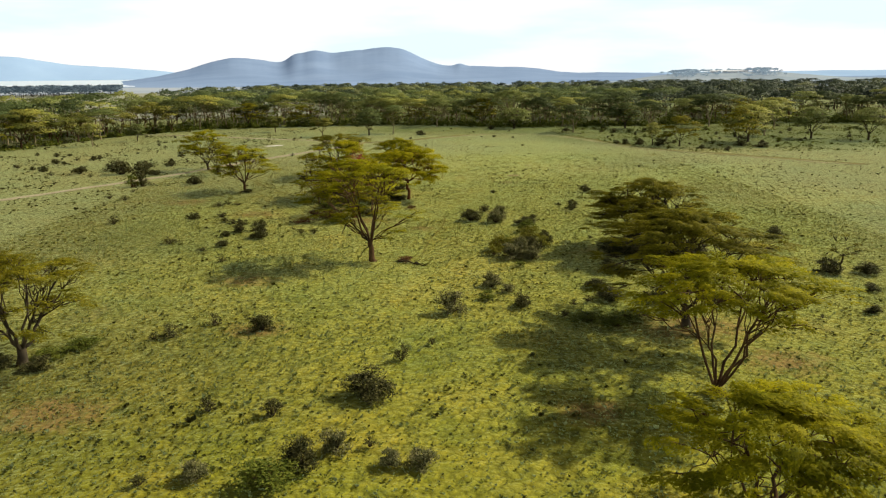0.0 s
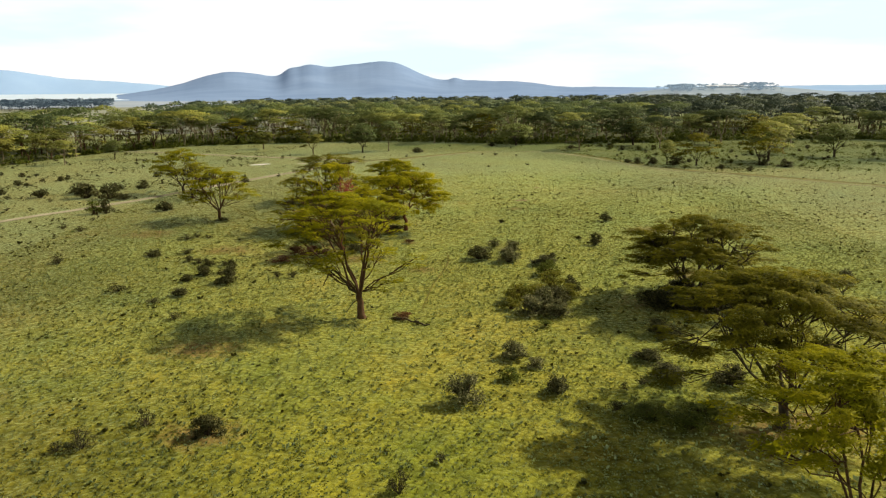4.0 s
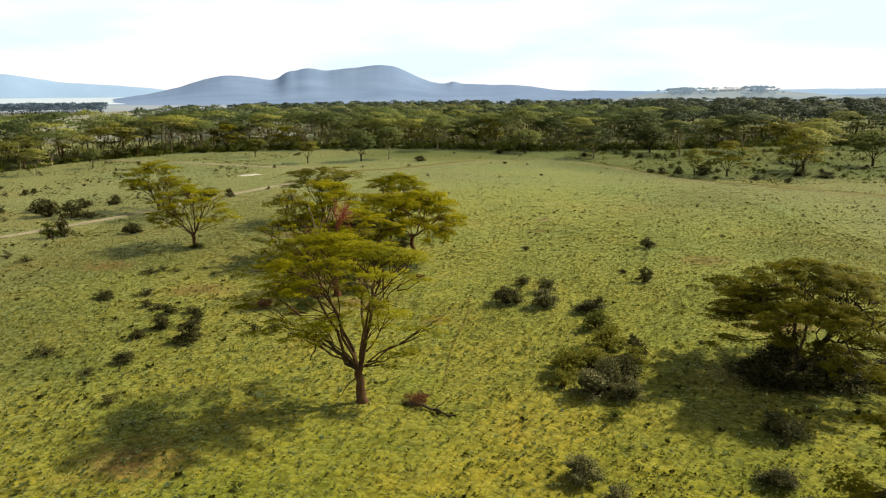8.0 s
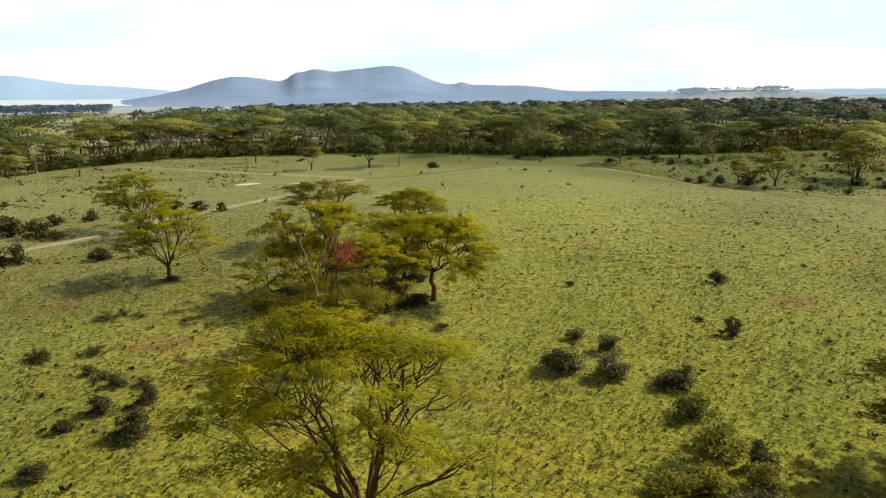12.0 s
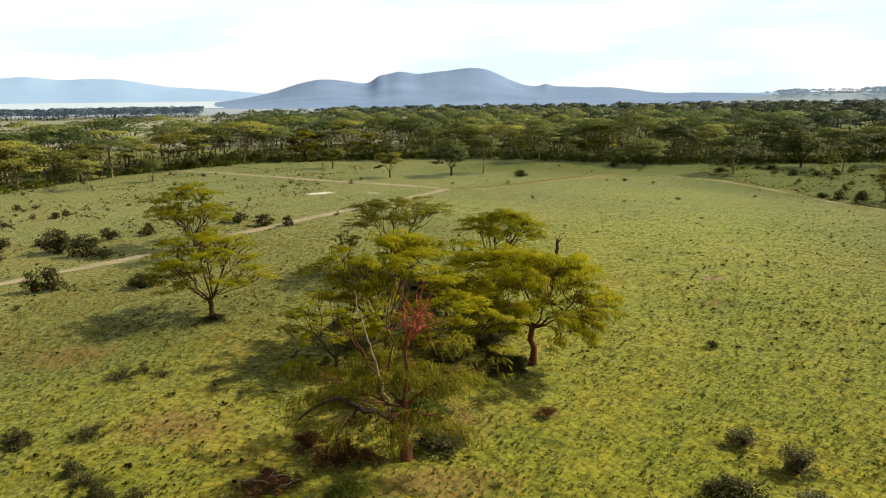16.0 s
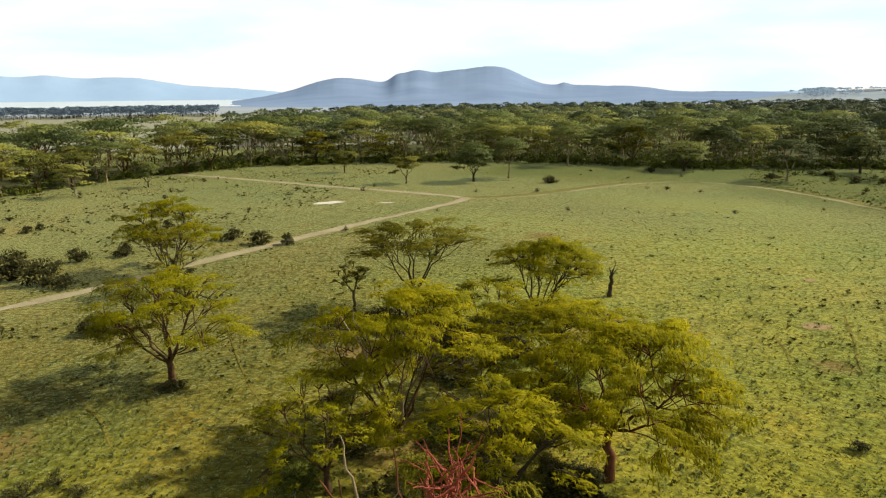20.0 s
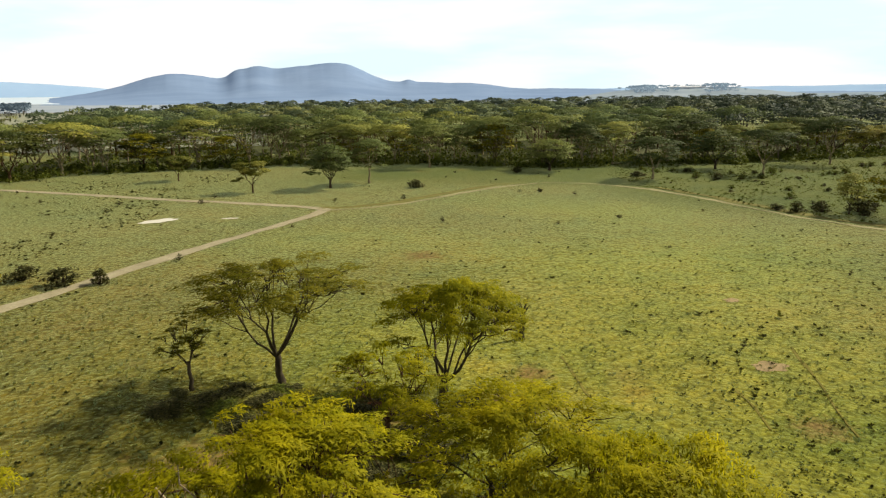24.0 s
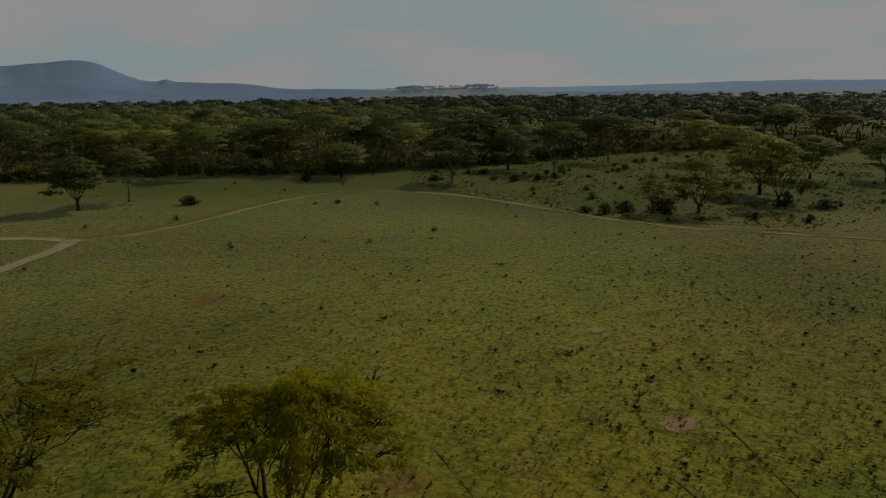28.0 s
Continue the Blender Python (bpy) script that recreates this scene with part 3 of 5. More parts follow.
def bush_mesh(seed, lumps, per_lump, size, leaf, bark, spread=0.34, stems=6, tilt=0.9, gap=0.0, pointed=0.0):
    """A shrub one metre wide and one metre high: stems and a ragged, lumpy coat of leaves."""
    rng = np.random.default_rng(seed)
    st, lf = Sheaf(), Sheaf()
    lumps = int(lumps * 1.5)
    for k in range(lumps):
        a, rr = k * 2.4 + rng.uniform(-0.7, 0.7), 0.42 * math.sqrt((k + 0.3) / lumps) * rng.uniform(0.6, 1.2)
        top = (0.70 - 0.46 * (rr / 0.42) ** 2) * rng.uniform(0.25, 1.35)
        c = np.array([rr * math.cos(a), rr * math.sin(a), max(0.09, top)])
        rad = spread * rng.uniform(0.35, 0.75)
        d = rng.normal(0, 1, (per_lump, 3))
        d /= np.linalg.norm(d, axis=1)[:, None]
        p = c + d * (rad * rng.uniform(0.3, 1.0, per_lump) ** 0.6 * rng.choice([0.9, 1.0, 1.3, 1.75], per_lump))[:, None] * np.array([1, 1, 0.8])
        p[:, 2] = np.abs(p[:, 2])
        sprays(lf, rng, p, size * 0.85, size * 0.4, tilt, 0, 0.45)
        tube(st, bent(rng, (0.05 * math.cos(a), 0.05 * math.sin(a), -0.08), c + np.array([0, 0, rad * 0.6]), 0.05, 0.06, 5), np.linspace(0.028, 0.006, 5), 4)
    return st.mesh("wood", [bark], True), lf.mesh("leaves", [leaf])


def shrub(name, meshes, x, y, w, h, turn, label, group=""):
    ob = new(name)
    ob.matrix_basis = Matrix.LocRotScale((x, y, 0), Euler((0, 0, turn)), (w, w, h))
    part("wood", meshes[0], ob)
    part("foliage", meshes[1], ob)
    return tagged(ob, label, "bush", group)


# ---------------------------------------------------------------- ground
def swell(x, y):
    return 0.10 * (np.sin(x * 0.071 + 1.3 * np.sin(y * 0.043)) * np.cos(y * 0.058 + 0.7 * np.sin(x * 0.037)) - 1.0) + 0.035 * np.sin(x * 0.61 + y * 0.23) * np.sin(y * 0.53 - x * 0.31)


def spread_axis(lo, hi, step, far):
    core = np.arange(lo, hi + step, step)
    out, d = [], step
    a = core[-1]
    while a < far:
        d *= 1.25
        a += d
        out.append(a)
    pre, d, a = [], step, core[0]
    while a > -far:
        d *= 1.25
        a -= d
        pre.append(a)
    return np.concatenate([pre[::-1], core, out])


TRACK_WEST = [(-150, 62), (-110, 103), (-83, 134), (-69, 158), (-63.4, 167.5), (-55.5, 185), (-50.9, 195.7), (-45.4, 208), (-38.3, 222), (-31.5, 234), (-27.5, 243), (-26.5, 247)]
TRACK_NORTH = [(-26.5, 246), (-31, 250.5), (-45.4, 257.7), (-61.5, 264.6), (-79.8, 273.5), (-94.9, 281), (-112, 289), (-135, 297)]
TRACK_EAST = [(-27, 245.5), (-18.6, 247), (-8.9, 254), (3, 266), (13, 275.5), (24, 281), (35, 277), (45, 266), (51.4, 249), (54.6, 233), (59, 221.7), (64, 214), (74, 203), (86, 190), (104, 172)]
TRAILS = [[(0.4, 112), (0.3, 106), (-1.7, 97), (-2.3, 92), (-2.7, 86)], [(20.5, 165), (19.2, 160.8), (18.2, 156.5), (16.6, 152.8), (15.5, 148)], [(11.4, 157), (11.2, 153.3), (10.5, 150)],
          [(0.0, 165), (0.0, 160.9), (0.1, 156)], [(-45, 161), (-35.4, 144.1), (-31.1, 137.8), (-28, 134)], [(-38, 130), (-42.3, 134.6), (-48, 139)]]


def near_line(pts, reach):
    """1 away from a line on the ground, 0 on it."""
    out = np.ones(GX.shape)
    for (ax, ay), (bx, by) in zip(pts[:-1], pts[1:]):
        dx, dy = bx - ax, by - ay
        t = np.clip(((GX - ax) * dx + (GY - ay) * dy) / (dx * dx + dy * dy), 0, 1)
        out = np.minimum(out, np.clip(np.hypot(GX - ax - t * dx, GY - ay - t * dy) / reach - 0.6, 0, 1))
    return out


# worn stretches where reddish earth shows: x, y, half width, half depth
WORN = [(-19, 154, 9, 6), (-26, 149, 7, 5), (-14, 119, 8, 5), (13.9, 150.2, 3.2, 2.6), (-3.5, 161.5, 2.6, 3.0), (-10.1, 204.4, 4.6, 4.0), (-5.3, 120.3, 1.8, 1.6), (-6.0, 156.0, 4.0, 3.0), (-17, 60, 4, 3), (10, 44, 4, 3), (27, 52, 5, 4), (-27, 44, 6, 4),
        (-22, 76, 5, 4), (30, 100, 5, 4), (-31, 116, 6, 4), (-3, 104, 3, 2.4), (33, 128, 6, 5), (-47, 128, 6, 5), (-12, 110, 7, 4), (-17, 133, 8, 8), (22, 60, 8, 5), (24, 88, 9, 5)]
gx, gy = spread_axis(-62, 74, 0.40, 5600), spread_axis(27, 228, 0.40, 5600)
GX, GY = np.meshgrid(gx, gy)
fade = np.clip((700 - np.hypot(GX, GY)) / 350, 0, 1)
sh = Sheaf()
i, j = np.meshgrid(np.arange(len(gy) - 1), np.arange(len(gx) - 1), indexing="ij")
k = i * len(gx) + j
lumps = np.random.default_rng(8).normal(0, 1, GX.shape)
lumps = (lumps + 0.6 * (np.roll(lumps, 1, 0) + np.roll(lumps, 1, 1))) * 0.02
for line, reach in [(t, 2.2) for t in (TRACK_WEST, TRACK_NORTH, TRACK_EAST)] + [(t, 0.35) for t in TRAILS]:
    lumps *= near_line(line, reach)
for px, py, pr in ((-56.0, 237.5, 4.5), (-43.5, 238.5, 3), (16.4, 161.0, 1.5), (22.0, 179.0, 1.0)):
    lumps *= np.clip(np.hypot(GX - px, GY - py) / pr - 0.7, 0, 1)
lumps *= np.clip((72 - np.abs(GX - 6)) / 14, 0, 1) * np.clip((236 - GY) / 40, 0, 1) * (GY > 20)
sh.add(np.stack([GX, GY, swell(GX, GY) * fade + lumps - 0.02], -1).reshape(-1, 3), np.stack([k, k + 1, k + 1 + len(gx), k + len(gx)], -1).reshape(-1, 4))
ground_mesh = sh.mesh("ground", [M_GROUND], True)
worn = np.zeros(GX.shape)
for px, py, rx, ry in WORN:
    worn = np.maximum(worn, np.clip(1.25 - np.hypot((GX - px) / rx, (GY - py) / ry), 0, 1))
ground_mesh.attributes.new("worn", "FLOAT", "POINT").data.foreach_set("value", (worn * 0.62).astype(np.float32).ravel())
lush = np.zeros(GX.shape)
for px, py, rx, ry in ((100, 268, 60, 52), (25, 305, 60, 24), (165, 290, 70, 60)):
    lush = np.maximum(lush, np.clip((1.2 - np.hypot((GX - px) / rx, (GY - py) / ry)) * 3, 0, 1))
ground_mesh.attributes.new("lush", "FLOAT", "POINT").data.foreach_set("value", lush.astype(np.float32).ravel())
# the pale even sward in the middle of the plain; thinner, browner grass round it, with shade darkened in
edge = 0.12 * np.sin(GX * 0.09 + 1.7 * np.sin(GY * 0.05)) + 0.10 * np.sin(GY * 0.13 + 2.0 * np.sin(GX * 0.06))
sward = np.clip((1.25 - np.hypot((GX - 14) / 52, (GY - 105) / 122) + edge) * 1.6, 0, 1)
ground_mesh.attributes.new("sward", "FLOAT", "POINT").data.foreach_set("value", sward.astype(np.float32).ravel())
ground = tagged(new("ground", ground_mesh), "rolling savanna ground of short olive-green and dry yellow grass", "ground", kind="structure")


def ribbon(name, pts, width, material, label, category, lift=0.05, ragged=0.25, seed=1, kind="structure"):
    """A track laid on the ground along a smooth line."""
    pts = np.asarray(pts, float)
    seg = np.r_[0, np.cumsum(np.linalg.norm(np.diff(pts, axis=0), axis=1))]
    s = np.arange(0, seg[-1], min(1.2, seg[-1] / 24))
    x, y = np.interp(s, seg, pts[:, 0]), np.interp(s, seg, pts[:, 1])
    ker = np.hanning(15)
    ker /= ker.sum()
    pad_ = lambda a: np.convolve(np.r_[2 * a[0] - a[7:0:-1], a, 2 * a[-1] - a[-2:-9:-1]], ker, "valid")
    x, y = pad_(x), pad_(y)
    dx, dy = np.gradient(x), np.gradient(y)
    n = np.hypot(dx, dy)
    nx, ny = -dy / n, dx / n
    rng = np.random.default_rng(seed)
    rough = lambda: np.convolve(rng.normal(0, ragged * 1.8, len(s) + 8), np.hanning(9) / 4.0, "valid")
    across = [(-0.5, 0.0), (-0.3, 0.02), (-0.18, -0.02), (0.0, 0.03), (0.18, -0.02), (0.3, 0.02), (0.5, 0.0)]
    el, er = rough(), rough()
    sh = Sheaf()
    cols = []
    for a, dz in across:
        o = a * width + (el if a == -0.5 else er if a == 0.5 else 0)
        px, py = x + nx * o, y + ny * o
        cols.append(np.stack([px, py, swell(px, py) + lift + dz * (1 if abs(a) < 0.5 else 0) - (0.03 if abs(a) == 0.5 else 0)], -1))
    V = np.stack(cols, 1)
    m, c = V.shape[:2]
    i, j = np.meshgrid(np.arange(m - 1), np.arange(c - 1), indexing="ij")
    k = i * c + j
    sh.add(V.reshape(-1, 3), np.stack([k, k + c, k + c + 1, k + 1], -1).reshape(-1, 4))
    return tagged(new(name, sh.mesh(name, [material], True)), label, category, kind=kind)


def patch(name, x, y, rx, ry, turn, material, label, category, lift=0.05, seed=1, kind="structure"):
    """A ragged round patch on the ground."""
    rng = np.random.default_rng(seed)
    n = 32
    a = np.linspace(0, 2 * np.pi, n, endpoint=False)
    e = 1 + 0.18 * np.sin(2 * a + rng.uniform(0, 6)) + 0.13 * np.sin(5 * a + rng.uniform(0, 6)) + rng.normal(0, 0.05, n)
    rings = [0.02, 0.4, 0.75, 1.0]
    V = []
    for q in rings:
        px, py = q * e * rx * np.cos(a), q * e * ry * np.sin(a)
        wx, wy = x + px * math.cos(turn) - py * math.sin(turn), y + px * math.sin(turn) + py * math.cos(turn)
        V.append(np.stack([wx, wy, swell(wx, wy) + lift * (1 if q < 1 else 0.3)], -1))
    i, j = np.meshgrid(np.arange(len(rings) - 1), np.arange(n), indexing="ij")
    k, l = i * n + j, i * n + (j + 1) % n
    sh = Sheaf()
    sh.add(np.concatenate(V), np.stack([k, l, l + n, k + n], -1).reshape(-1, 4)[:, ::-1])
    return tagged(new(name, sh.mesh(name, [material], True)), label, category, kind=kind)


ribbon("road", TRACK_WEST, 2.3, M_ROAD, "pale sandy dirt track worn through the grass", "dirt road", 0.06, 0.25, 3)
ribbon("road", TRACK_NORTH, 2.4, M_ROAD, "pale sandy dirt track leading towards the woods", "dirt road", 0.05, 0.25, 4)
ribbon("road", TRACK_EAST, 1.0, M_FAINT, "faint sandy wheel track along the grass edge", "dirt road", 0.05, 0.4, 5)
ribbon("road_verge", [(px + 2.6, py + 1.6) for px, py in TRACK_EAST[7:]], 2.4, M_VERGE, "dark overgrown verge beside the wheel track", "verge", 0.045, 0.6, 6)
ribbon("road_verge", [(px - 1.6, py + 2.4) for px, py in TRACK_EAST[:5]], 2.0, M_VERGE, "dark overgrown verge beside the wheel track", "verge", 0.045, 0.6, 7)
patch("water", -56.0, 237.5, 2.9, 2.1, 0.5, M_WATER, "small pale rain pool lying in the grass", "pool", 0.06, 11)
patch("water", -43.5, 238.5, 1.3, 0.6, 0.2, M_WATER, "tiny pale puddle lying in the grass", "pool", 0.06, 12)
patch("bare_soil", 16.4, 161.0, 1.5, 0.95, -0.4, M_BARE, "worn patch of bare greyish soil", "soil", 0.005, 13)
patch("bare_soil", 22.0, 179.0, 1.0, 0.6, 0.2, M_BARE, "small worn patch of bare greyish soil", "soil", 0.0, 14)

# lake and far country
def polar_sheet(name, az0, az1, n, rings, height, material, label, category):
    """A strip of country by bearing (degrees from +y towards +x) and distance."""
    az = np.radians(np.linspace(az0, az1, n))
    V = []
    for r in rings:
        V.append(np.stack([np.sin(az) * r, np.cos(az) * r, height(np.degrees(az), r)], -1))
    V = np.concatenate(V)
    i, j = np.meshgrid(np.arange(len(rings) - 1), np.arange(n - 1), indexing="ij")
    k = i * n + j
    sh = Sheaf()
    sh.add(V, np.stack([k, k + 1, k + 1 + n, k + n], -1).reshape(-1, 4))
    return tagged(new(name, sh.mesh(name, [material], True)), label, category, kind="structure")


def bump(a, c, s, p=2.0):
    return np.exp(-np.abs((a - c) / s) ** p)


def rough_line(a, seed, amp):
    return amp * sum(np.sin(a * f + seed * f * 1.7) / f ** 0.8 for f in (1.3, 2.9, 5.3, 9.7, 17.0))


def mountain(a, r):
    """A massif: a low western dome, twin summits and a long tail."""
    ridge = (100.6 * bump(a, -14.98, 5.67) + 19.4 * bump(a, -16.0, 3.0) + 24.9 * bump(a, -11.4, 0.7) + 56.6 * bump(a, -10.1, 1.35) + 88.3 * bump(a, -7.9, 2.64)
             + 159.2 * bump(a, -3.7, 3.3) + 41.6 * bump(a, 1.6, 2.56) + 56.2 * bump(a, 5.66, 3.67) + 27.5 * bump(a, 13.5, 5.5))
    ridge = ridge + rough_line(a, 2.0, 1.2)
    t = np.clip((r - 1900) / (3900 - 1900), 0, 1)
    folds = 0.035 * np.sin(a * 1.3 + r * 0.0031 + 2 * np.sin(r * 0.0017)) * np.sin(t * np.pi) * np.clip(ridge / 150, 0, 1)
    return np.where(r > 3950, -20, 0) + (ridge + 6) * (t ** 2.2 + folds * t) + 11 * bump(a, 1.45, 0.45) * t ** 12


def far_range(a, r):
    t = np.clip((r - 4300) / 300, 0, 1)
    h = 86.6 * bump(a, -39.3, 3.6) + 25.4 * bump(a, -35.95, 1.4) + 116 * bump(a, -31.6, 5.4) + 41 * bump(a, -23.1, 4.2) + 85 * bump(a, -48, 7) + 36 + 22 * bump(a, 47, 9) + rough_line(a, 4.0, 1.5)
    return -2 + h * t


def knoll(a, r):
    t = np.clip((r - 1500) / 700, 0, 1)
    return (25 + 3.0 * bump(a, 24, 1.2) + rough_line(a, 1.0, 0.4)) * bump(a, 21.4, 6.5, 4) * t * t + 9 * bump(a, 36, 9, 4) * t


# The sheet slopes up with distance to fit the camera's view.
def lake_tilt(a, r):
    return 22 - r * np.tan(np.radians(np.interp(r, [2400, 4290], [0.50, 0.03]))) + 0 * a


polar_sheet("backdrop_far_range", -75, 75, 400, [4300, 4400, 4500, 4600, 4700], far_range, M_HILL_FAR, "distant mountain range with pale blue haze in its colour", "mountains")
polar_sheet("backdrop_mountain", -24, 40, 520, [1900, 2200, 2500, 2800, 3100, 3300, 3500, 3650, 3780, 3860, 3900, 3960], mountain, M_HILL, "broad mountain with rounded summits and blue-grey haze in its colour", "mountain")
polar_sheet("backdrop_plain", -75, 75, 200, [1250, 1700, 2300, 3000, 4400], lambda a, r: 0.3 + 0 * a, M_PLAIN, "plain in front of the mountains with pale haze in its colour", "plain")
polar_sheet("backdrop_flats", -75, -9, 120, [430, 600, 900, 1300], lambda a, r: 0.15 + 0 * a, M_FLATS, "pale grass flats beyond the woods with haze in their colour", "plain")
polar_sheet("water_lake", -75, -21.5, 120, [2400, 2900, 3400, 3900, 4290], lake_tilt, M_LAKE, "bright distant lake with the sky's reflection in its colour", "lake")
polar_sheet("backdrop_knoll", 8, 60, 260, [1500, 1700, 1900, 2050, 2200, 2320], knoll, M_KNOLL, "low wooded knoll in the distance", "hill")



# ---------------------------------------------------------------- the large acacias
MAIN_TREE, _, _ = acacia("acacia_tree", 11, -8.7, 84.5, 13.0, 13.8, M_LEAF, M_BARK, "tall flat-topped acacia with a bare forked trunk on open grass", "acacias on the plain", "high", 0.20, 6, 46, 0.37, (-1.5, 0.5), 58, (0.34, 0.065), 0.34,
                         low=((1.6, -0.2, 2.9, 1.0), (3.0, -0.4, 3.8, 1.2), (4.4, -0.2, 5.4, 1.2), (5.6, 0.2, 6.0, 0.9), (-5.5, -0.5, 6.2, 1.6), (-7.2, 0.2, 7.4, 1.5), (-4.0, -1.0, 5.2, 1.3), (-6.5, 0.9, 8.3, 1.4), (0.9, -0.8, 6.1, 1.2), (-1.6, -0.8, 6.6, 1.4), (-2.8, -1.0, 5.8, 1.2), (2.2, -0.5, 7.0, 1.2)))
RED_TREE, _, _ = acacia("acacia_tree", 12, -14.4, 113.1, 10.0, 14.5, M_LEAF_DARK, M_BARK_RED, "large acacia with reddish dead branches and drooping foliage", "acacias of the central grove", "weep", 0.36, 7, 28, 0.33, (-1.0, 1.4), 40, (0.42, 0.055), 0.6, fringe=0.6)
acacia("acacia_tree", 13, -6.3, 129.8, 10.4, 13.5, M_LEAF_YELLOW, M_BARK_RED, "yellow-leaved acacia with a stout reddish trunk", "acacias of the central grove", "droop", 0.34, 6, 46, 0.29, (0.4, 0), fringe=0.5)
GREY_TREE, _, _ = acacia("acacia_tree", 14, -19.4, 132.8, 11.4, 13.6, M_LEAF_YELLOW, M_BARK, "yellow-green acacia with several pale upright stems", "acacias of the central grove", "droop", 0.12, 8, 50, 0.28, (0.0, 0), fringe=0.2)
acacia("acacia_tree", 15, -23.2, 161.1, 10.0, 15.0, M_LEAF_DARK, M_BARK_DARK, "umbrella-shaped acacia with dark spreading limbs", "acacias of the central grove", "umbrella", 0.26, 7, 42, 0.31, (0.0, 0), 50)
acacia("acacia_tree", 16, -29.8, 160.8, 5.7, 4.4, M_LEAF_DARK, M_BARK_DARK, "small dark acacia with a slanting thin trunk", "acacias of the central grove", "dome", 0.40, 4, 20, 0.17, (-0.4, 0), 120)
acacia("acacia_tree", 17, -10.8, 157.3, 9.2, 12.2, M_LEAF, M_BARK_DARK, "broad green acacia with low dark forked limbs", "acacias of the central grove", "dome", 0.17, 6, 46, 0.36, (1.1, 0), 80, fringe=0.15)
acacia("acacia_tree", 18, -15.0, 149.8, 7.2, 8.0, M_LEAF, M_BARK, "slender brownish acacia with a thin crown", "acacias of the central grove", "airy", 0.30, 5, 28, 0.2, (0.4, 0), 70, fringe=0.2)
acacia("acacia_tree", 19, -10.0, 139.0, 8.2, 13.5, M_LEAF_YELLOW, M_BARK_DARK, "low yellow-leaved acacia with a slender dark trunk", "acacias of the central grove", "dome", 0.50, 6, 50, 0.22, (1.3, 0.3), 64)
acacia("acacia_tree", 29, -12.6, 124.0, 8.2, 10.5, M_LEAF_YELLOW, M_BARK_DARK, "leaning yellow-green acacia in the middle of the grove", "acacias of the central grove", "dome", 0.3, 5, 30, 0.26, (0.8, 0.3))
acacia("acacia_tree", 30, -22.4, 126.5, 7.2, 8.5, M_LEAF, M_BARK, "yellow-green acacia with low feathery branches", "acacias of the central grove", "droop", 0.2, 5, 22, 0.2, (-0.8, 0), 66)
acacia("acacia_tree", 31, -15.0, 142.0, 5.2, 8.5, M_LEAF_YELLOW, M_BARK, "low spreading acacia half hidden in the grove", "acacias of the central grove", "droop", 0.2, 5, 24, 0.18, (0, 0))
acacia("acacia_tree", 20, -39.7, 140.8, 9.7, 12.0, M_LEAF, M_BARK, "open-crowned acacia standing near the dirt track", "acacias beside the track", "airy", 0.20, 6, 38, 0.30, (-0.4, 0), 72, fringe=0.15,
       low=((-5.2, -0.5, 4.9, 1.5), (-3.6, -1.0, 3.8, 1.2), (4.4, 0.0, 5.2, 1.4), (5.6, 0.3, 4.3, 1.1), (2.8, -0.8, 4.3, 1.1), (-1.4, -1.4, 4.8, 1.2)))
acacia("acacia_tree", 21, -58.3, 176.0, 10.3, 14.0, M_LEAF, M_BARK_DARK, "wide drooping acacia beside the dirt track", "acacias beside the track", "droop", 0.15, 6, 42, 0.34, (-0.5, 0), fringe=0.25)
acacia("acacia_tree", 22, -53.0, 166.2, 7.8, 8.5, M_LEAF_DARK, M_BARK_DARK, "low dark-green acacia beside the dirt track", "acacias beside the track", "dome", 0.20, 5, 18, 0.28, (0, 0))
acacia("acacia_tree", 23, 25.8, 88.2, 9.8, 16.0, M_LEAF_DARK, M_BARK_DARK, "spreading dark acacia with a thick shaded trunk", "acacias in the thicket", "droop", 0.14, 7, 70, 0.50, (0.3, 0), 100, (0.29, 0.08), 0.4)
acacia("acacia_tree", 24, 22.0, 60.4, 11.0, 17.0, M_LEAF_DARK, M_BARK_DARK, "wide acacia with long bare lower limbs", "acacias in the thicket", "dome", 0.16, 6, 62, 0.36, (-0.3, 0), 105)
acacia("acacia_tree", 25, 19.4, 46.6, 10.0, 14.5, M_LEAF, M_BARK, "many-stemmed acacia with a flat yellow-green crown", "acacias in the thicket", "umbrella", 0.07, 8, 48, 0.32, (0.5, 0))
acacia("acacia_tree", 26, 15.6, 30.5, 7.3, 12.0, M_LEAF, M_BARK, "dense yellow-green acacia with a rounded crown", "acacias in the thicket", "dome", 0.2, 6, 48, 0.32, (0.8, 0), 120)
acacia("acacia_tree", 27, -33.7, 52.7, 9.5, 12.0, M_LEAF_DARK, M_BARK_DARK, "dark acacia with a heavy low trunk and undergrowth", "acacias on the plain", "dome", 0.16, 6, 42, 0.42, (0, 0))
acacia("acacia_tree", 28, 45.5, 77.8, 4.8, 4.0, M_LEAF_DARK, M_BARK_DARK, "small spindly acacia above dark bushes", "acacias on the plain", "airy", 0.4, 4, 11, 0.12, (0, 0), 80)

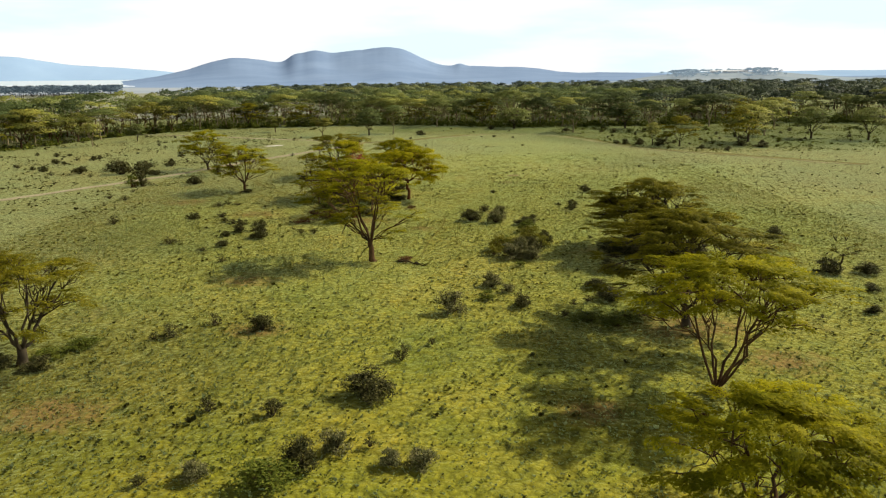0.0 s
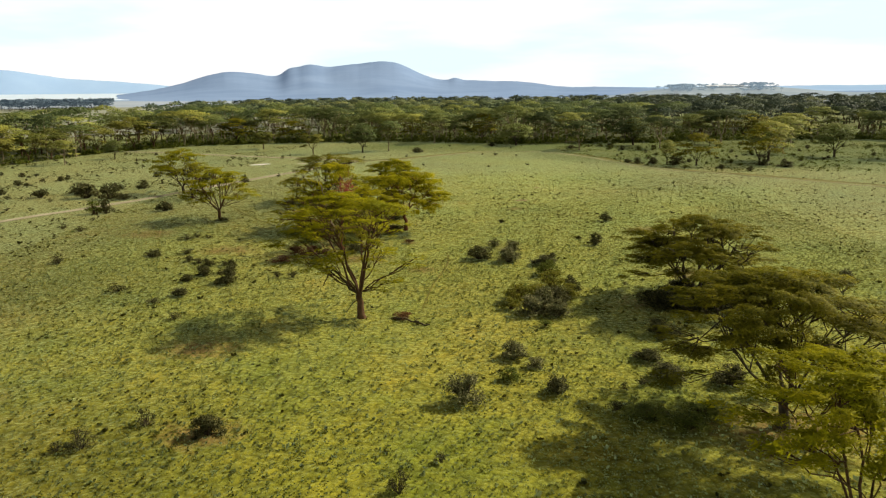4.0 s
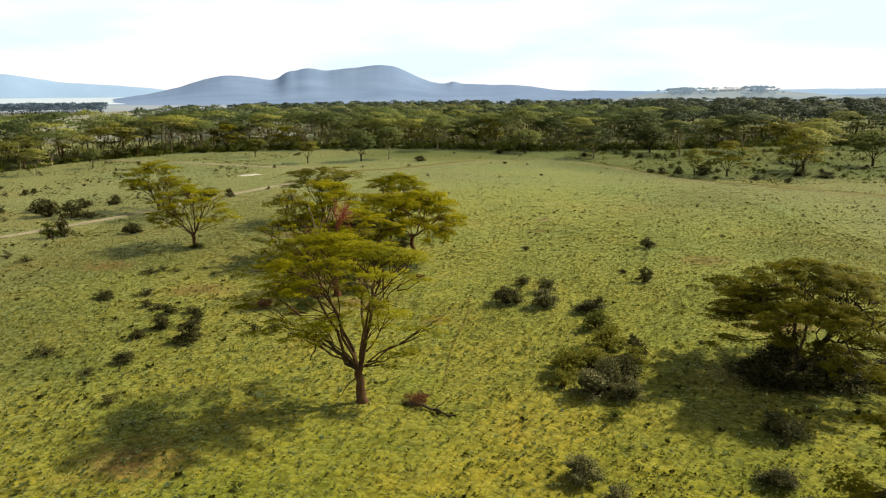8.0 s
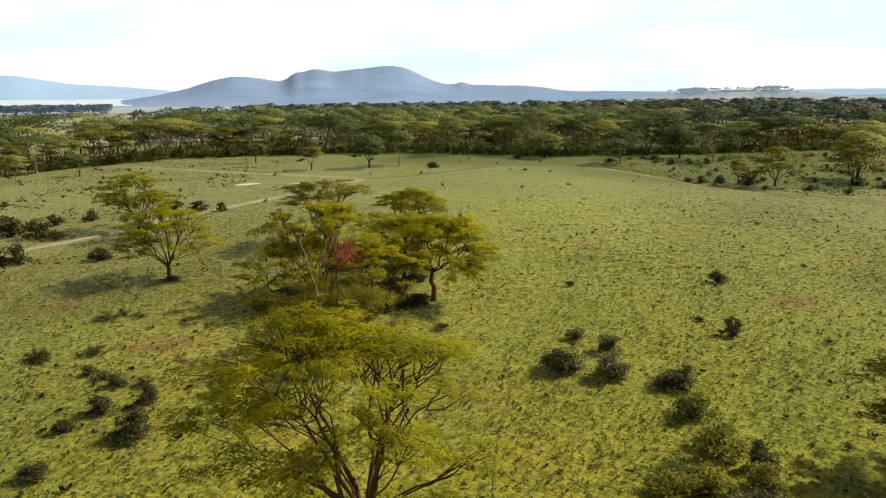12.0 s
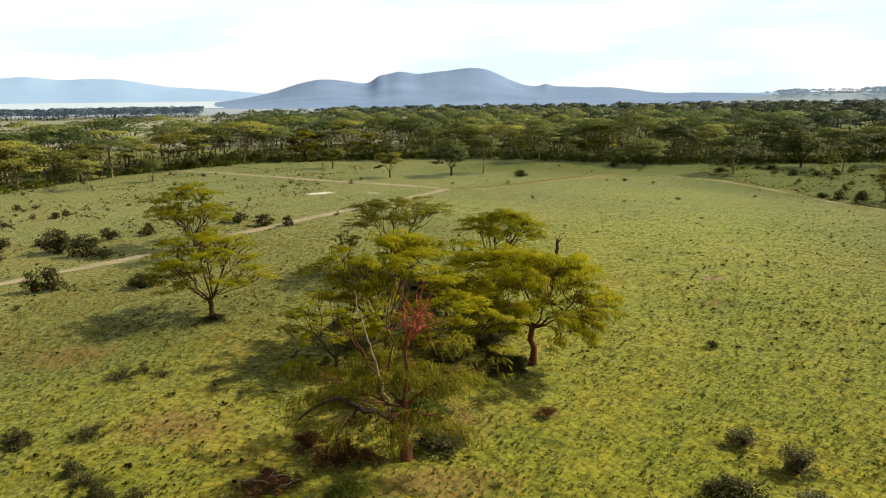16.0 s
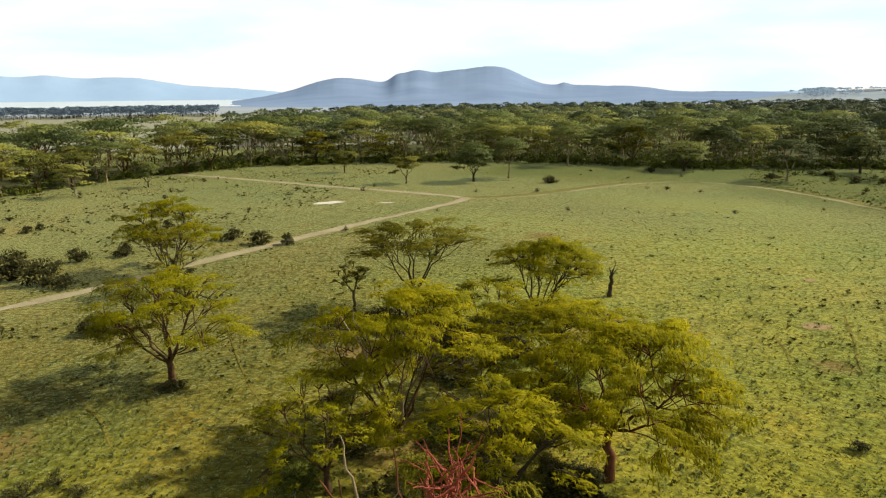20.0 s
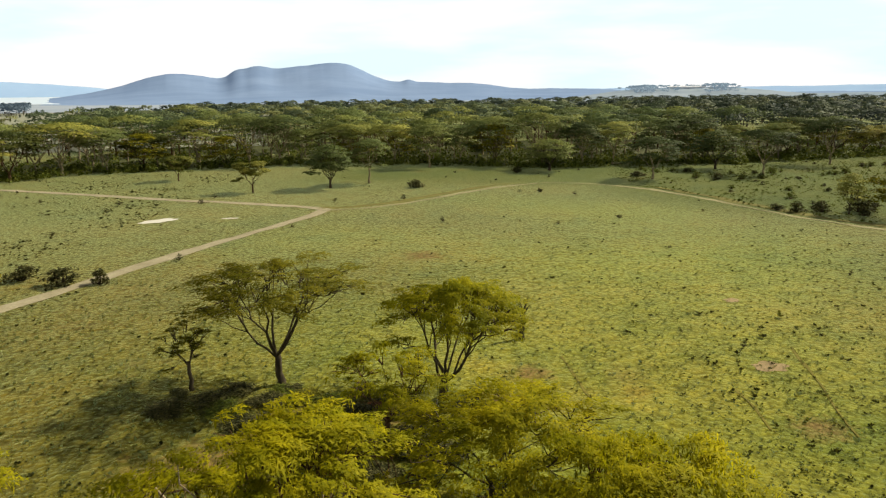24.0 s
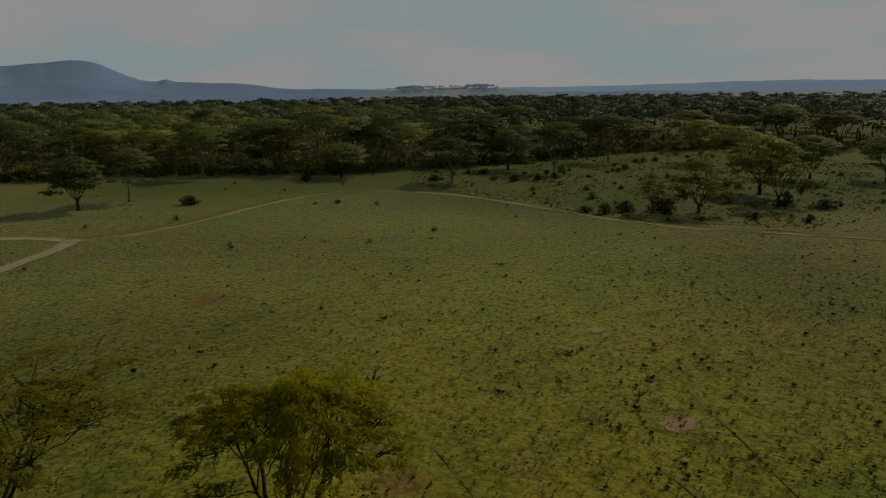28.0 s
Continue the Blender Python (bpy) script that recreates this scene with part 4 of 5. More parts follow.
# the dead snag
stump = tagged(new("dead_tree_stump"), "dark dead tree stump with a broken forked top", "tree stump")
stump.location = (-2.6, 169.7, 0)
rng = np.random.default_rng(5)
sh = Sheaf()
tube(sh, bent(rng, (0, 0, -0.2), (0.15, 0, 2.5), 0, 0.05, 7), [0.34, 0.26, 0.24, 0.23, 0.22, 0.2, 0.16], 9)
part("trunk", sh.mesh("trunk", [M_BARK_DARK], True), stump)
for tip in ((0.55, 0.1, 3.7), (-0.15, -0.1, 3.3), (0.75, 0, 3.0)):
    sh = Sheaf()
    tube(sh, bent(rng, (0.13, 0, 2.2), tip, 0.05, 0.05, 5), [0.12, 0.1, 0.08, 0.05, 0.02], 6)
    part("branch", sh.mesh("branch", [M_BARK_DARK], True), stump)

# ---------------------------------------------------------------- trees of the woodland edge
def template(seed, h, w, style, fork, stems, layers, r, leaf, bark):
    t, _, _ = acacia("acacia_tree", seed, 0, 0, h, w, leaf, bark, "", "", style, fork, stems, layers, r, (0, 0), 12, (0.66, 0.36), 0.25, w * 0.145, 5, 0.14, 0.36, 2900)
    return t


KINDS = [(101, 13.5, 16, "dome", 0.25, 5, 30, 0.32, M_LEAF_WOOD, M_BARK_PALE), (102, 14.5, 18, "umbrella", 0.22, 6, 30, 0.34, M_LEAF_WOOD, M_BARK_PALE), (103, 11.5, 16, "droop", 0.15, 6, 32, 0.36, M_LEAF_DARK, M_BARK_DARK),
         (104, 14.5, 15, "dome", 0.34, 6, 34, 0.32, M_LEAF_WOOD, M_BARK_PALE), (105, 9.0, 11, "airy", 0.22, 5, 22, 0.24, M_LEAF_EDGE, M_BARK), (106, 12.0, 15, "dome", 0.20, 6, 32, 0.32, M_LEAF_EDGE, M_BARK), (107, 10.0, 12, "droop", 0.20, 6, 52, 0.34, M_LEAF_WOOD, M_BARK_DARK)]
models = [template(*k) for k in KINDS]
EDGE_LABELS = ["woodland acacia with a pale slender trunk and layered crown", "flat-topped woodland acacia with pale limbs", "dark spreading acacia at the edge of the woods",
               "tall drooping woodland acacia with pale stems", "small light-green acacia on the grass", "broad green acacia at the edge of the woods", "round-crowned dense acacia on the green glade"]


def stand(kind, x, y, h, w, turn, group):
    k = KINDS[kind]
    m = Matrix.LocRotScale((x, y, 0), Euler((0, 0, turn)), (w / k[2], w / k[2], h / k[1]))
    t = copy_thing(models[kind], m)
    return tagged(t, EDGE_LABELS[kind], "tree", group)


SOLITARY = [(2, 75.2, 224.3, 9.2, 13.5), (2, 93.6, 223.6, 11.5, 13), (6, 101.9, 236, 12.5, 15), (0, 135, 289.5, 13, 16), (1, 115.4, 308, 14, 19), (4, -45.9, 274.3, 7.6, 9.5), (6, -28.4, 278.5, 10.6, 12),
            (3, -19.4, 286, 11.5, 12), (0, -2.1, 322, 13, 16), (6, 31.3, 307, 9, 16), (0, 52.2, 282.4, 11, 16), (6, 77.7, 302, 11, 14), (1, 84.2, 288, 12, 16), (4, -70, 300, 7, 9), (6, 67.6, 227.6, 7.4, 5.4),
            (6, 128, 246, 11, 14), (0, 118, 260, 13, 15), (6, 143, 238, 11, 14), (3, -119.5, 243, 8, 9), (6, -112, 262, 6.5, 7)]
for n, (kind, x, y, h, w) in enumerate(SOLITARY):
    stand(kind, x, y, h, w, n * 1.9, "acacias before the woods")

EDGE_X = [-420, -230, -150, -136, -133, -125, -105, -80, -45, -10, 30, 60, 90, 110, 135, 160, 190, 215, 245, 300, 420]
EDGE_Y = [80, 170, 212, 240, 265, 294, 322, 330, 338, 336, 318, 319, 318, 325, 331, 335, 325, 300, 275, 240, 150]


# Sheet along the wood's edge that carries the painted shade.
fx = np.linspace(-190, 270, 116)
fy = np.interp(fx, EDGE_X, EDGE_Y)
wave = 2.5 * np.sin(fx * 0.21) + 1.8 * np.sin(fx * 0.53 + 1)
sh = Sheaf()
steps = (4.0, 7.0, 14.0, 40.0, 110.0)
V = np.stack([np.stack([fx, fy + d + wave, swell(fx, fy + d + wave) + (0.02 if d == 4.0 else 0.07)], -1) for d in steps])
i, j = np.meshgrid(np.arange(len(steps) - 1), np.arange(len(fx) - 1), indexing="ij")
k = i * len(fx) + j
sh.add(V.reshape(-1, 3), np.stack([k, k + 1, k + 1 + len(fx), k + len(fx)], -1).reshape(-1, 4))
tagged(new("ground_litter", sh.mesh("ground_litter", [M_WOOD_SHADE], True)), "dark woodland floor with the shade under the trees in its colour", "ground", kind="structure")


def depth_limit(b):
    return np.interp(b, [-60, -27, -21, -14, 0, 60], [330, 325, 470, 760, 900, 900])


rng = np.random.default_rng(77)
front, back = [], []
for spacing, r0, r1 in ((12.2, 0, 480), (16.5, 480, 930)):
    for ix in range(int(-640 / spacing), int(760 / spacing)):
        for iy in range(int(60 / spacing), int(930 / spacing)):
            x, y = (ix + rng.uniform(-0.62, 0.62)) * spacing, (iy + rng.uniform(-0.62, 0.62)) * spacing
            ex = np.interp(x, EDGE_X, EDGE_Y)
            r, b = math.hypot(x + 8, y - 80), math.degrees(math.atan2(x + 8, y - 80))
            if y < ex + 3 or not r0 <= r < r1 or r > depth_limit(b) or abs(b) > 58:
                continue
            if rng.uniform() < (0.0 if x < -90 else 0.08):
                continue
            (front if y < ex + 12 and -150 < x < 230 and y < 400 else back).append((x, y))
line = np.stack([EDGE_X, EDGE_Y], -1)[1:-1].astype(float)
length = np.r_[0, np.cumsum(np.linalg.norm(np.diff(line, axis=0), axis=1))]
for d in np.arange(4, length[-1], 12.5):
    d = d + rng.uniform(-3.5, 3.5)
    x, y = np.interp(d, length, line[:, 0]) + rng.uniform(-2, 2), np.interp(d, length, line[:, 1]) + rng.uniform(0, 6)
    if -175 < x < 235:
        front.append((x, y))
for x, y in front:
    kind = int(rng.choice([0, 1, 2, 3, 5], p=[0.15, 0.2, 0.2, 0.1, 0.35] if x < -85 else [0.28, 0.26, 0.14, 0.2, 0.12]))
    s = rng.uniform(0.78, 1.12)
    stand(kind, x, y, KINDS[kind][1] * s, KINDS[kind][2] * s * rng.uniform(1.0, 1.3), rng.uniform(0, 6.28), "acacias along the edge of the woods")
for m in models:
    for c in list(m.children_recursive) + [m]:
        bpy.data.objects.remove(c)


def woods(name, places, leaf, bark, label, category, base_h, seed, quads, size, near=False, level=lambda x, y: 0.0):
    """Far woods: many plain acacias joined in one mesh."""
    rng = np.random.default_rng(seed)
    protos = []
    for k in range(8):
        st = ["umbrella", "dome", "umbrella", "dome"][k % 4]
        trunk, limbs, pads = grow(rng, 1.0 * base_h, base_h * rng.uniform(1.0, 1.4), 0.34, 4, 14, st, 0.3, (0, 0), base_h * 0.19)
        p = Sheaf()
        canopy(p, rng, pads, quads, size)
        tube(p, trunk[::2], np.linspace(0.34, 0.25, 3), 4, 1)
        for ways in limbs if near else []:
            tube(p, ways[0][0][::2], np.linspace(0.18, 0.07, 4), 3, 1)
        protos.append(p.arrays())
    out, tones = Sheaf(), []
    for x, y in places:
        v, f, mi, nv = protos[int(rng.integers(0, 8))]
        a, s, sz = rng.uniform(0, 6.28), rng.uniform(0.75, 1.25), rng.uniform(0.68, 1.18)
        c, n = math.cos(a) * s, math.sin(a) * s
        V = np.stack([x + v[:, 0] * c - v[:, 1] * n, y + v[:, 0] * n + v[:, 1] * c, v[:, 2] * sz + level(x, y)], -1)
        out.v.append(V)
        out.f.append(f + out.n)
        out.mi.append(mi)
        ca, sa = math.cos(a), math.sin(a)
        out.nv.append(np.stack([nv[:, 0] * ca - nv[:, 1] * sa, nv[:, 0] * sa + nv[:, 1] * ca, nv[:, 2]], -1))
        out.n += len(V)
        tones.append(np.full(len(V), rng.uniform(0, 1)))
    me = out.mesh(name, [leaf, bark])
    me.attributes.new("tone", "FLOAT", "POINT").data.foreach_set("value", np.concatenate(tones).astype(np.float32))
    return tagged(new(name, me), label, category, kind="stuff")


near_back = [p for p in back if math.hypot(p[0] + 8, p[1] - 80) < 480]
far_back = [p for p in back if math.hypot(p[0] + 8, p[1] - 80) >= 480]
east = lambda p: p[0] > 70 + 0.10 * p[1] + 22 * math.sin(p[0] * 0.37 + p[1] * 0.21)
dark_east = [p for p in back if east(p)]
near_back, far_back = [p for p in near_back if not east(p)], [p for p in far_back if not east(p)]
woods("woodland", dark_east, M_LEAF_EAST_SHADED, M_BARK, "dark-green acacia woodland beyond the glade with cloud shade in its colour", "woods", 14.5, 35, 260, 1.4)
verge = lambda p: p[1] < np.interp(p[0], EDGE_X, EDGE_Y) + 55 and -170 < p[0] < 240
edge_back = [p for p in near_back if verge(p)]
near_back = [p for p in near_back if not verge(p)]
woods("woodland", edge_back, M_LEAF_DEEPWOOD, M_BARK_PALE, "outer rows of layered acacias in the woodland", "woods", 14.5, 36, 950, 0.78, True)
# Trees beyond 350 m take the leaf colour with haze painted in.
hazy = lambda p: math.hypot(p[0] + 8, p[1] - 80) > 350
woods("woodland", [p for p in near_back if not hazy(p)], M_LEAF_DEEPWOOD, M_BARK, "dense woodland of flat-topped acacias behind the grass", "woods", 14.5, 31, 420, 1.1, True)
woods("woodland", [p for p in near_back if hazy(p)], M_LEAF_MID_HAZE, M_BARK, "acacia woodland farther back with grey-green haze in its colour", "woods", 14.5, 37, 260, 1.4)
woods("woodland", far_back, M_LEAF_FAR_HAZE, M_BARK, "distant canopy of the acacia woodland with haze in its colour", "woods", 14.0, 32, 110, 2.3)
belt = []
for _ in range(1000):
    b, r = radians(rng.uniform(-62, -25.3)), rng.uniform(1010, 1230)
    belt.append((-8 + r * math.sin(b), 80 + r * math.cos(b)))
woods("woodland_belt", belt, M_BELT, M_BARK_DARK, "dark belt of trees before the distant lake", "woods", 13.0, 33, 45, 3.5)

def far_shed(b, r, w, d, h):
    """A pale gabled shed on the far knoll."""
    a = radians(b)
    x, y = r * math.sin(a), r * math.cos(a)
    z = 25.0
    ob = new("farm_shed")
    ob.matrix_basis = pose(x, y, z, 0, 0, -b)
    for name, lo, hi, over, m in (("wall", 0, h, 0, M_PALEWALL), ("roof", h, h * 1.5, 0.6, M_PALEWALL)):
        bm = bmesh.new()
        X, Y = w / 2 + over, d / 2 + over
        if name == "wall":
            ring = [(-X, -Y), (X, -Y), (X, Y), (-X, Y)]
            vs = [bm.verts.new((p, q, z_)) for z_ in (lo, hi) for p, q in ring]
            for f in ((0, 1, 5, 4), (1, 2, 6, 5), (2, 3, 7, 6), (3, 0, 4, 7), (4, 5, 6, 7), (3, 2, 1, 0)):
                bm.faces.new([vs[k] for k in f])
        else:
            vs = [bm.verts.new(p) for p in ((-X, -Y, lo), (X, -Y, lo), (X, Y, lo), (-X, Y, lo), (-X, 0, hi), (X, 0, hi))]
            for f in ((0, 1, 5, 4), (2, 3, 4, 5), (0, 4, 3), (1, 2, 5), (3, 2, 1, 0)):
                bm.faces.new([vs[k] for k in f])
        me = bpy.data.meshes.new(name)
        bm.to_mesh(me)
        bm.free()
        me.materials.append(m)
        part(name, me, ob)
    return tagged(ob, "pale farm shed on the distant wooded knoll", "shed", "sheds on the knoll")


for b, r, w, d, h in ((20.7, 2192, 30, 12, 4), (21.7, 2190, 40, 12, 4), (22.6, 2194, 24, 10, 4)):
    far_shed(b, r, w, d, h)


grove = []
for _ in range(230):
    b = rng.choice([rng.uniform(17.6, 24.9), rng.normal(18.6, 0.6), rng.normal(24, 0.5)])
    r = rng.choice([rng.uniform(2195, 2212), rng.uniform(1960, 2200)], p=[0.6, 0.4])
    grove.append((r * math.sin(radians(b)), r * math.cos(radians(b))))
woods("woodland_knoll", grove, M_KNOLLTREE, M_KNOLLTREE, "clumps of trees on the distant knoll with blue-grey haze in their colour", "woods", 10.0, 34, 40, 4.0, False, lambda x, y: float(knoll(math.degrees(math.atan2(x, y)), math.hypot(x, y))) - 0.5)

# ---------------------------------------------------------------- bushes
def bush_set(seeds, lumps, rich, plain, leaf, bark, spread):
    """Close-leaved shrubs for the near ones and thinner ones for those far off."""
    return [bush_mesh(k, lumps, rich, 0.085, leaf, bark, spread) for k in seeds], [bush_mesh(k, lumps, plain, 0.14, leaf, bark, spread) for k in seeds]


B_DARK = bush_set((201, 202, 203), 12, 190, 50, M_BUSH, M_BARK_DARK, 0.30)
B_GREY = bush_set((211, 212), 13, 170, 50, M_BUSH_GREY, M_BARK_DARK, 0.27)
B_GREEN = bush_set((221, 222), 11, 160, 45, M_BUSH_GREEN, M_BARK, 0.28)
B_SPARSE = bush_set((231, 232, 233), 9, 70, 28, M_BUSH, M_BARK_DARK, 0.24)
B_YELLOW = bush_set((251, 252), 11, 140, 45, M_BUSH_YELLOW, M_BARK, 0.27)
B_RED = bush_set((241,), 10, 150, 45, M_BUSH_RED, M_BARK_RED, 0.28)
BUSHES = {"dark": (B_DARK, "dense dark-green bush with a ragged top in the grass"), "grey": (B_GREY, "grey-green bush with some paler leaves in the grass"),
          "green": (B_GREEN, "bright green leafy bush in the grass"), "sparse": (B_SPARSE, "thin scrubby dark bush with bare twigs in the grass"), "yellow": (B_YELLOW, "yellow-green leafy bush of the thicket in the grass"), "red": (B_RED, "russet dying bush under the trees")}
counter = 0


def plant(kind, rows, group):
    global counter
    meshes, label = BUSHES[kind]
    for x, y, w, h in rows:
        close = meshes[0] if w > 1.5 and abs(x) < 60 and y < 165 else meshes[1]
        shrub("bush", close[counter % len(close)], x, y, w * 0.98, h * 0.85, counter * 1.7, label, group)
        counter += 1


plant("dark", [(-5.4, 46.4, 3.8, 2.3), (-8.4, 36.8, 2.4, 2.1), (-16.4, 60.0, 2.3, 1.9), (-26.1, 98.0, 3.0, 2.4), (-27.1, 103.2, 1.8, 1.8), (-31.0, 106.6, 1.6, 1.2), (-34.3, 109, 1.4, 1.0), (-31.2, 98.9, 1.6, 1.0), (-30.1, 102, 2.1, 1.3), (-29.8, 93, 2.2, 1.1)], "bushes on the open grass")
plant("grey", [(-6.7, 38.8, 2.0, 1.7), (-3.2, 37.1, 1.6, 1.1), (-1.3, 36.9, 2.0, 1.3), (-14.2, 35.8, 1.9, 1.4), (0.7, 64.6, 3.0, 2.7), (5.2, 73, 2.5, 1.8), (6.8, 71, 1.6, 1.0), (7.1, 116.7, 2.0, 1.3)], "grey bushes on the open grass")
plant("green", [(-9.8, 35.0, 4.0, 1.7), (4.5, 68.6, 1.7, 1.1), (9.2, 81.3, 1.4, 0.7), (12.3, 100.2, 3.0, 2.3), (8.2, 91.5, 3.2, 1.6), (-65.5, 148.4, 3.1, 3.4)], "green bushes on the open grass")
plant("sparse", [(-17.2, 35.2, 1.2, 0.9), (-21, 61.3, 1.5, 1.5), (-24.0, 58.4, 2.5, 1.6), (-16.2, 44.3, 1.5, 1.5), (-11.6, 43.6, 1.9, 1.6), (-3.4, 52.9, 1.6, 1.7), (-1, 56.2, 1, 0.8), (-29.8, 101.6, 2.0, 1.9), (-51.6, 108.5, 2.2, 2.0), (-37.6, 94.8, 2.5, 1.2), (-25.3, 58, 1.0, 0.8), (-4.6, 39.2, 1.0, 0.8)], "scrub on the open grass")
plant("sparse", [(-38.6, 125.3, 1.7, 1), (-39.7, 123.7, 2.6, 0.9), (-36.6, 124.5, 1.6, 0.7), (-41, 112.6, 1.6, 1.2), (-31.7, 90.2, 1.9, 0.6), (-27.4, 84.5, 1.7, 0.9), (-20.7, 100.8, 1.4, 1), (-18.7, 100.4, 1.6, 1), (-43.4, 205.6, 1.3, 1), (-36.2, 113.7, 2.6, 1.1), (-32.7, 108.1, 2.3, 0.9), (-28.9, 106.7, 1.8, 1.1), (11.4, 63, 1.5, 0.9), (12.9, 66.5, 1, 0.6), (14.5, 67.2, 1.1, 0.8)], "scrub on the open grass")
plant("dark", [(-77.4, 169.8, 6, 4), (-71.6, 168.2, 4.9, 4), (-75.3, 180.3, 3.2, 2.8), (-63.8, 149.3, 3.0, 3.6), (-53.4, 151.1, 3.6, 2.1), (-68, 166.9, 3.6, 1.6), (-49.4, 194, 2.4, 2.3), (-70.7, 184.4, 3, 2.5), (-59.9, 197, 4, 2.6), (-54, 194, 4.6, 2.6), (-82, 176, 4.5, 3), (-88, 171, 4, 2.6)], "bushes beside the track")
plant("yellow", [(7.4, 89.4, 3.4, 2.3), (9.6, 90.6, 3.4, 2.0), (12, 95, 4.1, 2.4), (6.6, 86.8, 2.2, 1.6), (13.2, 91.0, 2.6, 1.8)], "bushes of the thicket")
plant("grey", [(8.8, 85.1, 3.8, 2.6), (10.8, 84.2, 2.6, 2.0)], "bushes of the thicket")
plant("dark", [(11, 87, 3.7, 2.6), (14, 93.3, 2, 2.1), (12.6, 105.6, 3.4, 1.5), (4.4, 109.2, 3.7, 2), (21.9, 117.3, 2.3, 2), (7.8, 66.1, 2.1, 1.6), (16.8, 68.4, 3.5, 1.4), (21.2, 67.2, 2.8, 1.8)], "bushes of the thicket")
plant("grey", [(9.8, 85.9, 2.4, 3.3), (8.3, 107.6, 3.5, 2.4), (9.4, 113.5, 2.4, 1.9)], "bushes of the thicket")
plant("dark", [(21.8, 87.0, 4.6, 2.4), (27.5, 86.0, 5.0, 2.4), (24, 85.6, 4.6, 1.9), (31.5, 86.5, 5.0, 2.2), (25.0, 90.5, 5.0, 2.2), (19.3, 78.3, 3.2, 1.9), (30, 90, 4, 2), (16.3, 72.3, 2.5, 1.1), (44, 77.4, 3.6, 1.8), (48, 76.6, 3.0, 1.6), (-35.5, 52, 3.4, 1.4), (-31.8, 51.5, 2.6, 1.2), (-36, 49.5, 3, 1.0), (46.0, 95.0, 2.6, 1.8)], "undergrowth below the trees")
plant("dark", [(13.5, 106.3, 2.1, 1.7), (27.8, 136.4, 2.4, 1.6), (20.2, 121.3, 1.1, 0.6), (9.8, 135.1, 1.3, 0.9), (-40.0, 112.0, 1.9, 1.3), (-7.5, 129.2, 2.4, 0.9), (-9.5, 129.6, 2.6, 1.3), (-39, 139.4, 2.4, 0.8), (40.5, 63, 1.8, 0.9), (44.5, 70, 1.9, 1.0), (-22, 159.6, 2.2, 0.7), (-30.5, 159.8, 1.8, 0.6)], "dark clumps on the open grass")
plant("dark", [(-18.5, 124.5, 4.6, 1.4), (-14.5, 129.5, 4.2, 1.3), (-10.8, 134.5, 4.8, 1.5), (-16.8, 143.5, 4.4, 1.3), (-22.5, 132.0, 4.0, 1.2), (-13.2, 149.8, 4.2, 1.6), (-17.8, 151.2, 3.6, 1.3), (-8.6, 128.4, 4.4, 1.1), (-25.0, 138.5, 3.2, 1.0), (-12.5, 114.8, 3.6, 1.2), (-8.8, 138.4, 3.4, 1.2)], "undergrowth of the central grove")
plant("yellow", [(-21.5, 135.6, 3.6, 1.0), (-17.5, 129.0, 3.8, 1.1), (-12.2, 143.2, 3.8, 1.1), (-19.2, 155.6, 3.4, 0.8), (-20.8, 158.4, 3.0, 0.7), (-16.4, 158.2, 3.2, 0.8)], "undergrowth of the central grove")
plant("dark", [(-26.2, 159.8, 3.0, 0.8), (-23.5, 157.6, 3.4, 0.7), (-13.0, 155.0, 3.0, 0.8), (-9.0, 155.8, 2.6, 0.6), (-15.6, 146.4, 3.4, 0.9), (-17.6, 148.6, 3.0, 0.8), (-12.0, 151.6, 2.8, 0.7)], "undergrowth of the central grove")
plant("green", [(-20.4, 121.2, 4.2, 1.2), (-16.2, 134.0, 4.6, 1.3), (-11.6, 126.8, 3.8, 1.1), (-19.4, 146.2, 3.8, 1.1), (-14.6, 119.5, 4.4, 1.2), (-8.0, 143.8, 3.6, 1.1), (-24.4, 127.4, 3.4, 0.9), (-17.0, 108.4, 3.0, 0.8)], "undergrowth of the central grove")
plant("green", [(13.4, 61.6, 3.4, 0.9), (15.6, 60.2, 3.0, 1.0), (17.2, 62.4, 2.8, 0.8), (-30.6, 56.0, 3.2, 1.0), (-32.4, 54.2, 2.6, 0.9)], "green growth below the trees")
plant("dark", [(-27.8, 157.8, 3.6, 0.9), (-30.6, 157.0, 3.4, 0.8), (-20.2, 153.4, 3.8, 1.0), (-21.8, 150.6, 3.4, 0.9), (-17.0, 154.4, 3.6, 1.1), (-14.4, 157.0, 3.2, 0.9), (-24.6, 154.4, 3.4, 0.7), (-11.4, 148.6, 3.6, 1.0), (-18.6, 144.8, 3.4, 1.0)], "undergrowth of the central grove")
plant("green", [(-22.6, 159.0, 3.4, 0.7), (-26.4, 156.4, 3.6, 0.7), (-12.6, 146.0, 3.4, 0.9), (-19.0, 157.0, 3.4, 0.8)], "undergrowth of the central grove")
plant("red", [(-15.6, 155.6, 2.8, 0.7), (-18.4, 152.6, 2.6, 0.7), (-5.3, 120, 1.7, 0.6), (-18.5, 112.2, 3.4, 1.7), (-20.9, 113.7, 2.5, 1.3), (-16.6, 112.4, 2.0, 1.0), (-4.6, 84.2, 2.2, 0.7), (-21.8, 108.8, 3.4, 0.9)], "russet bushes below the trees")
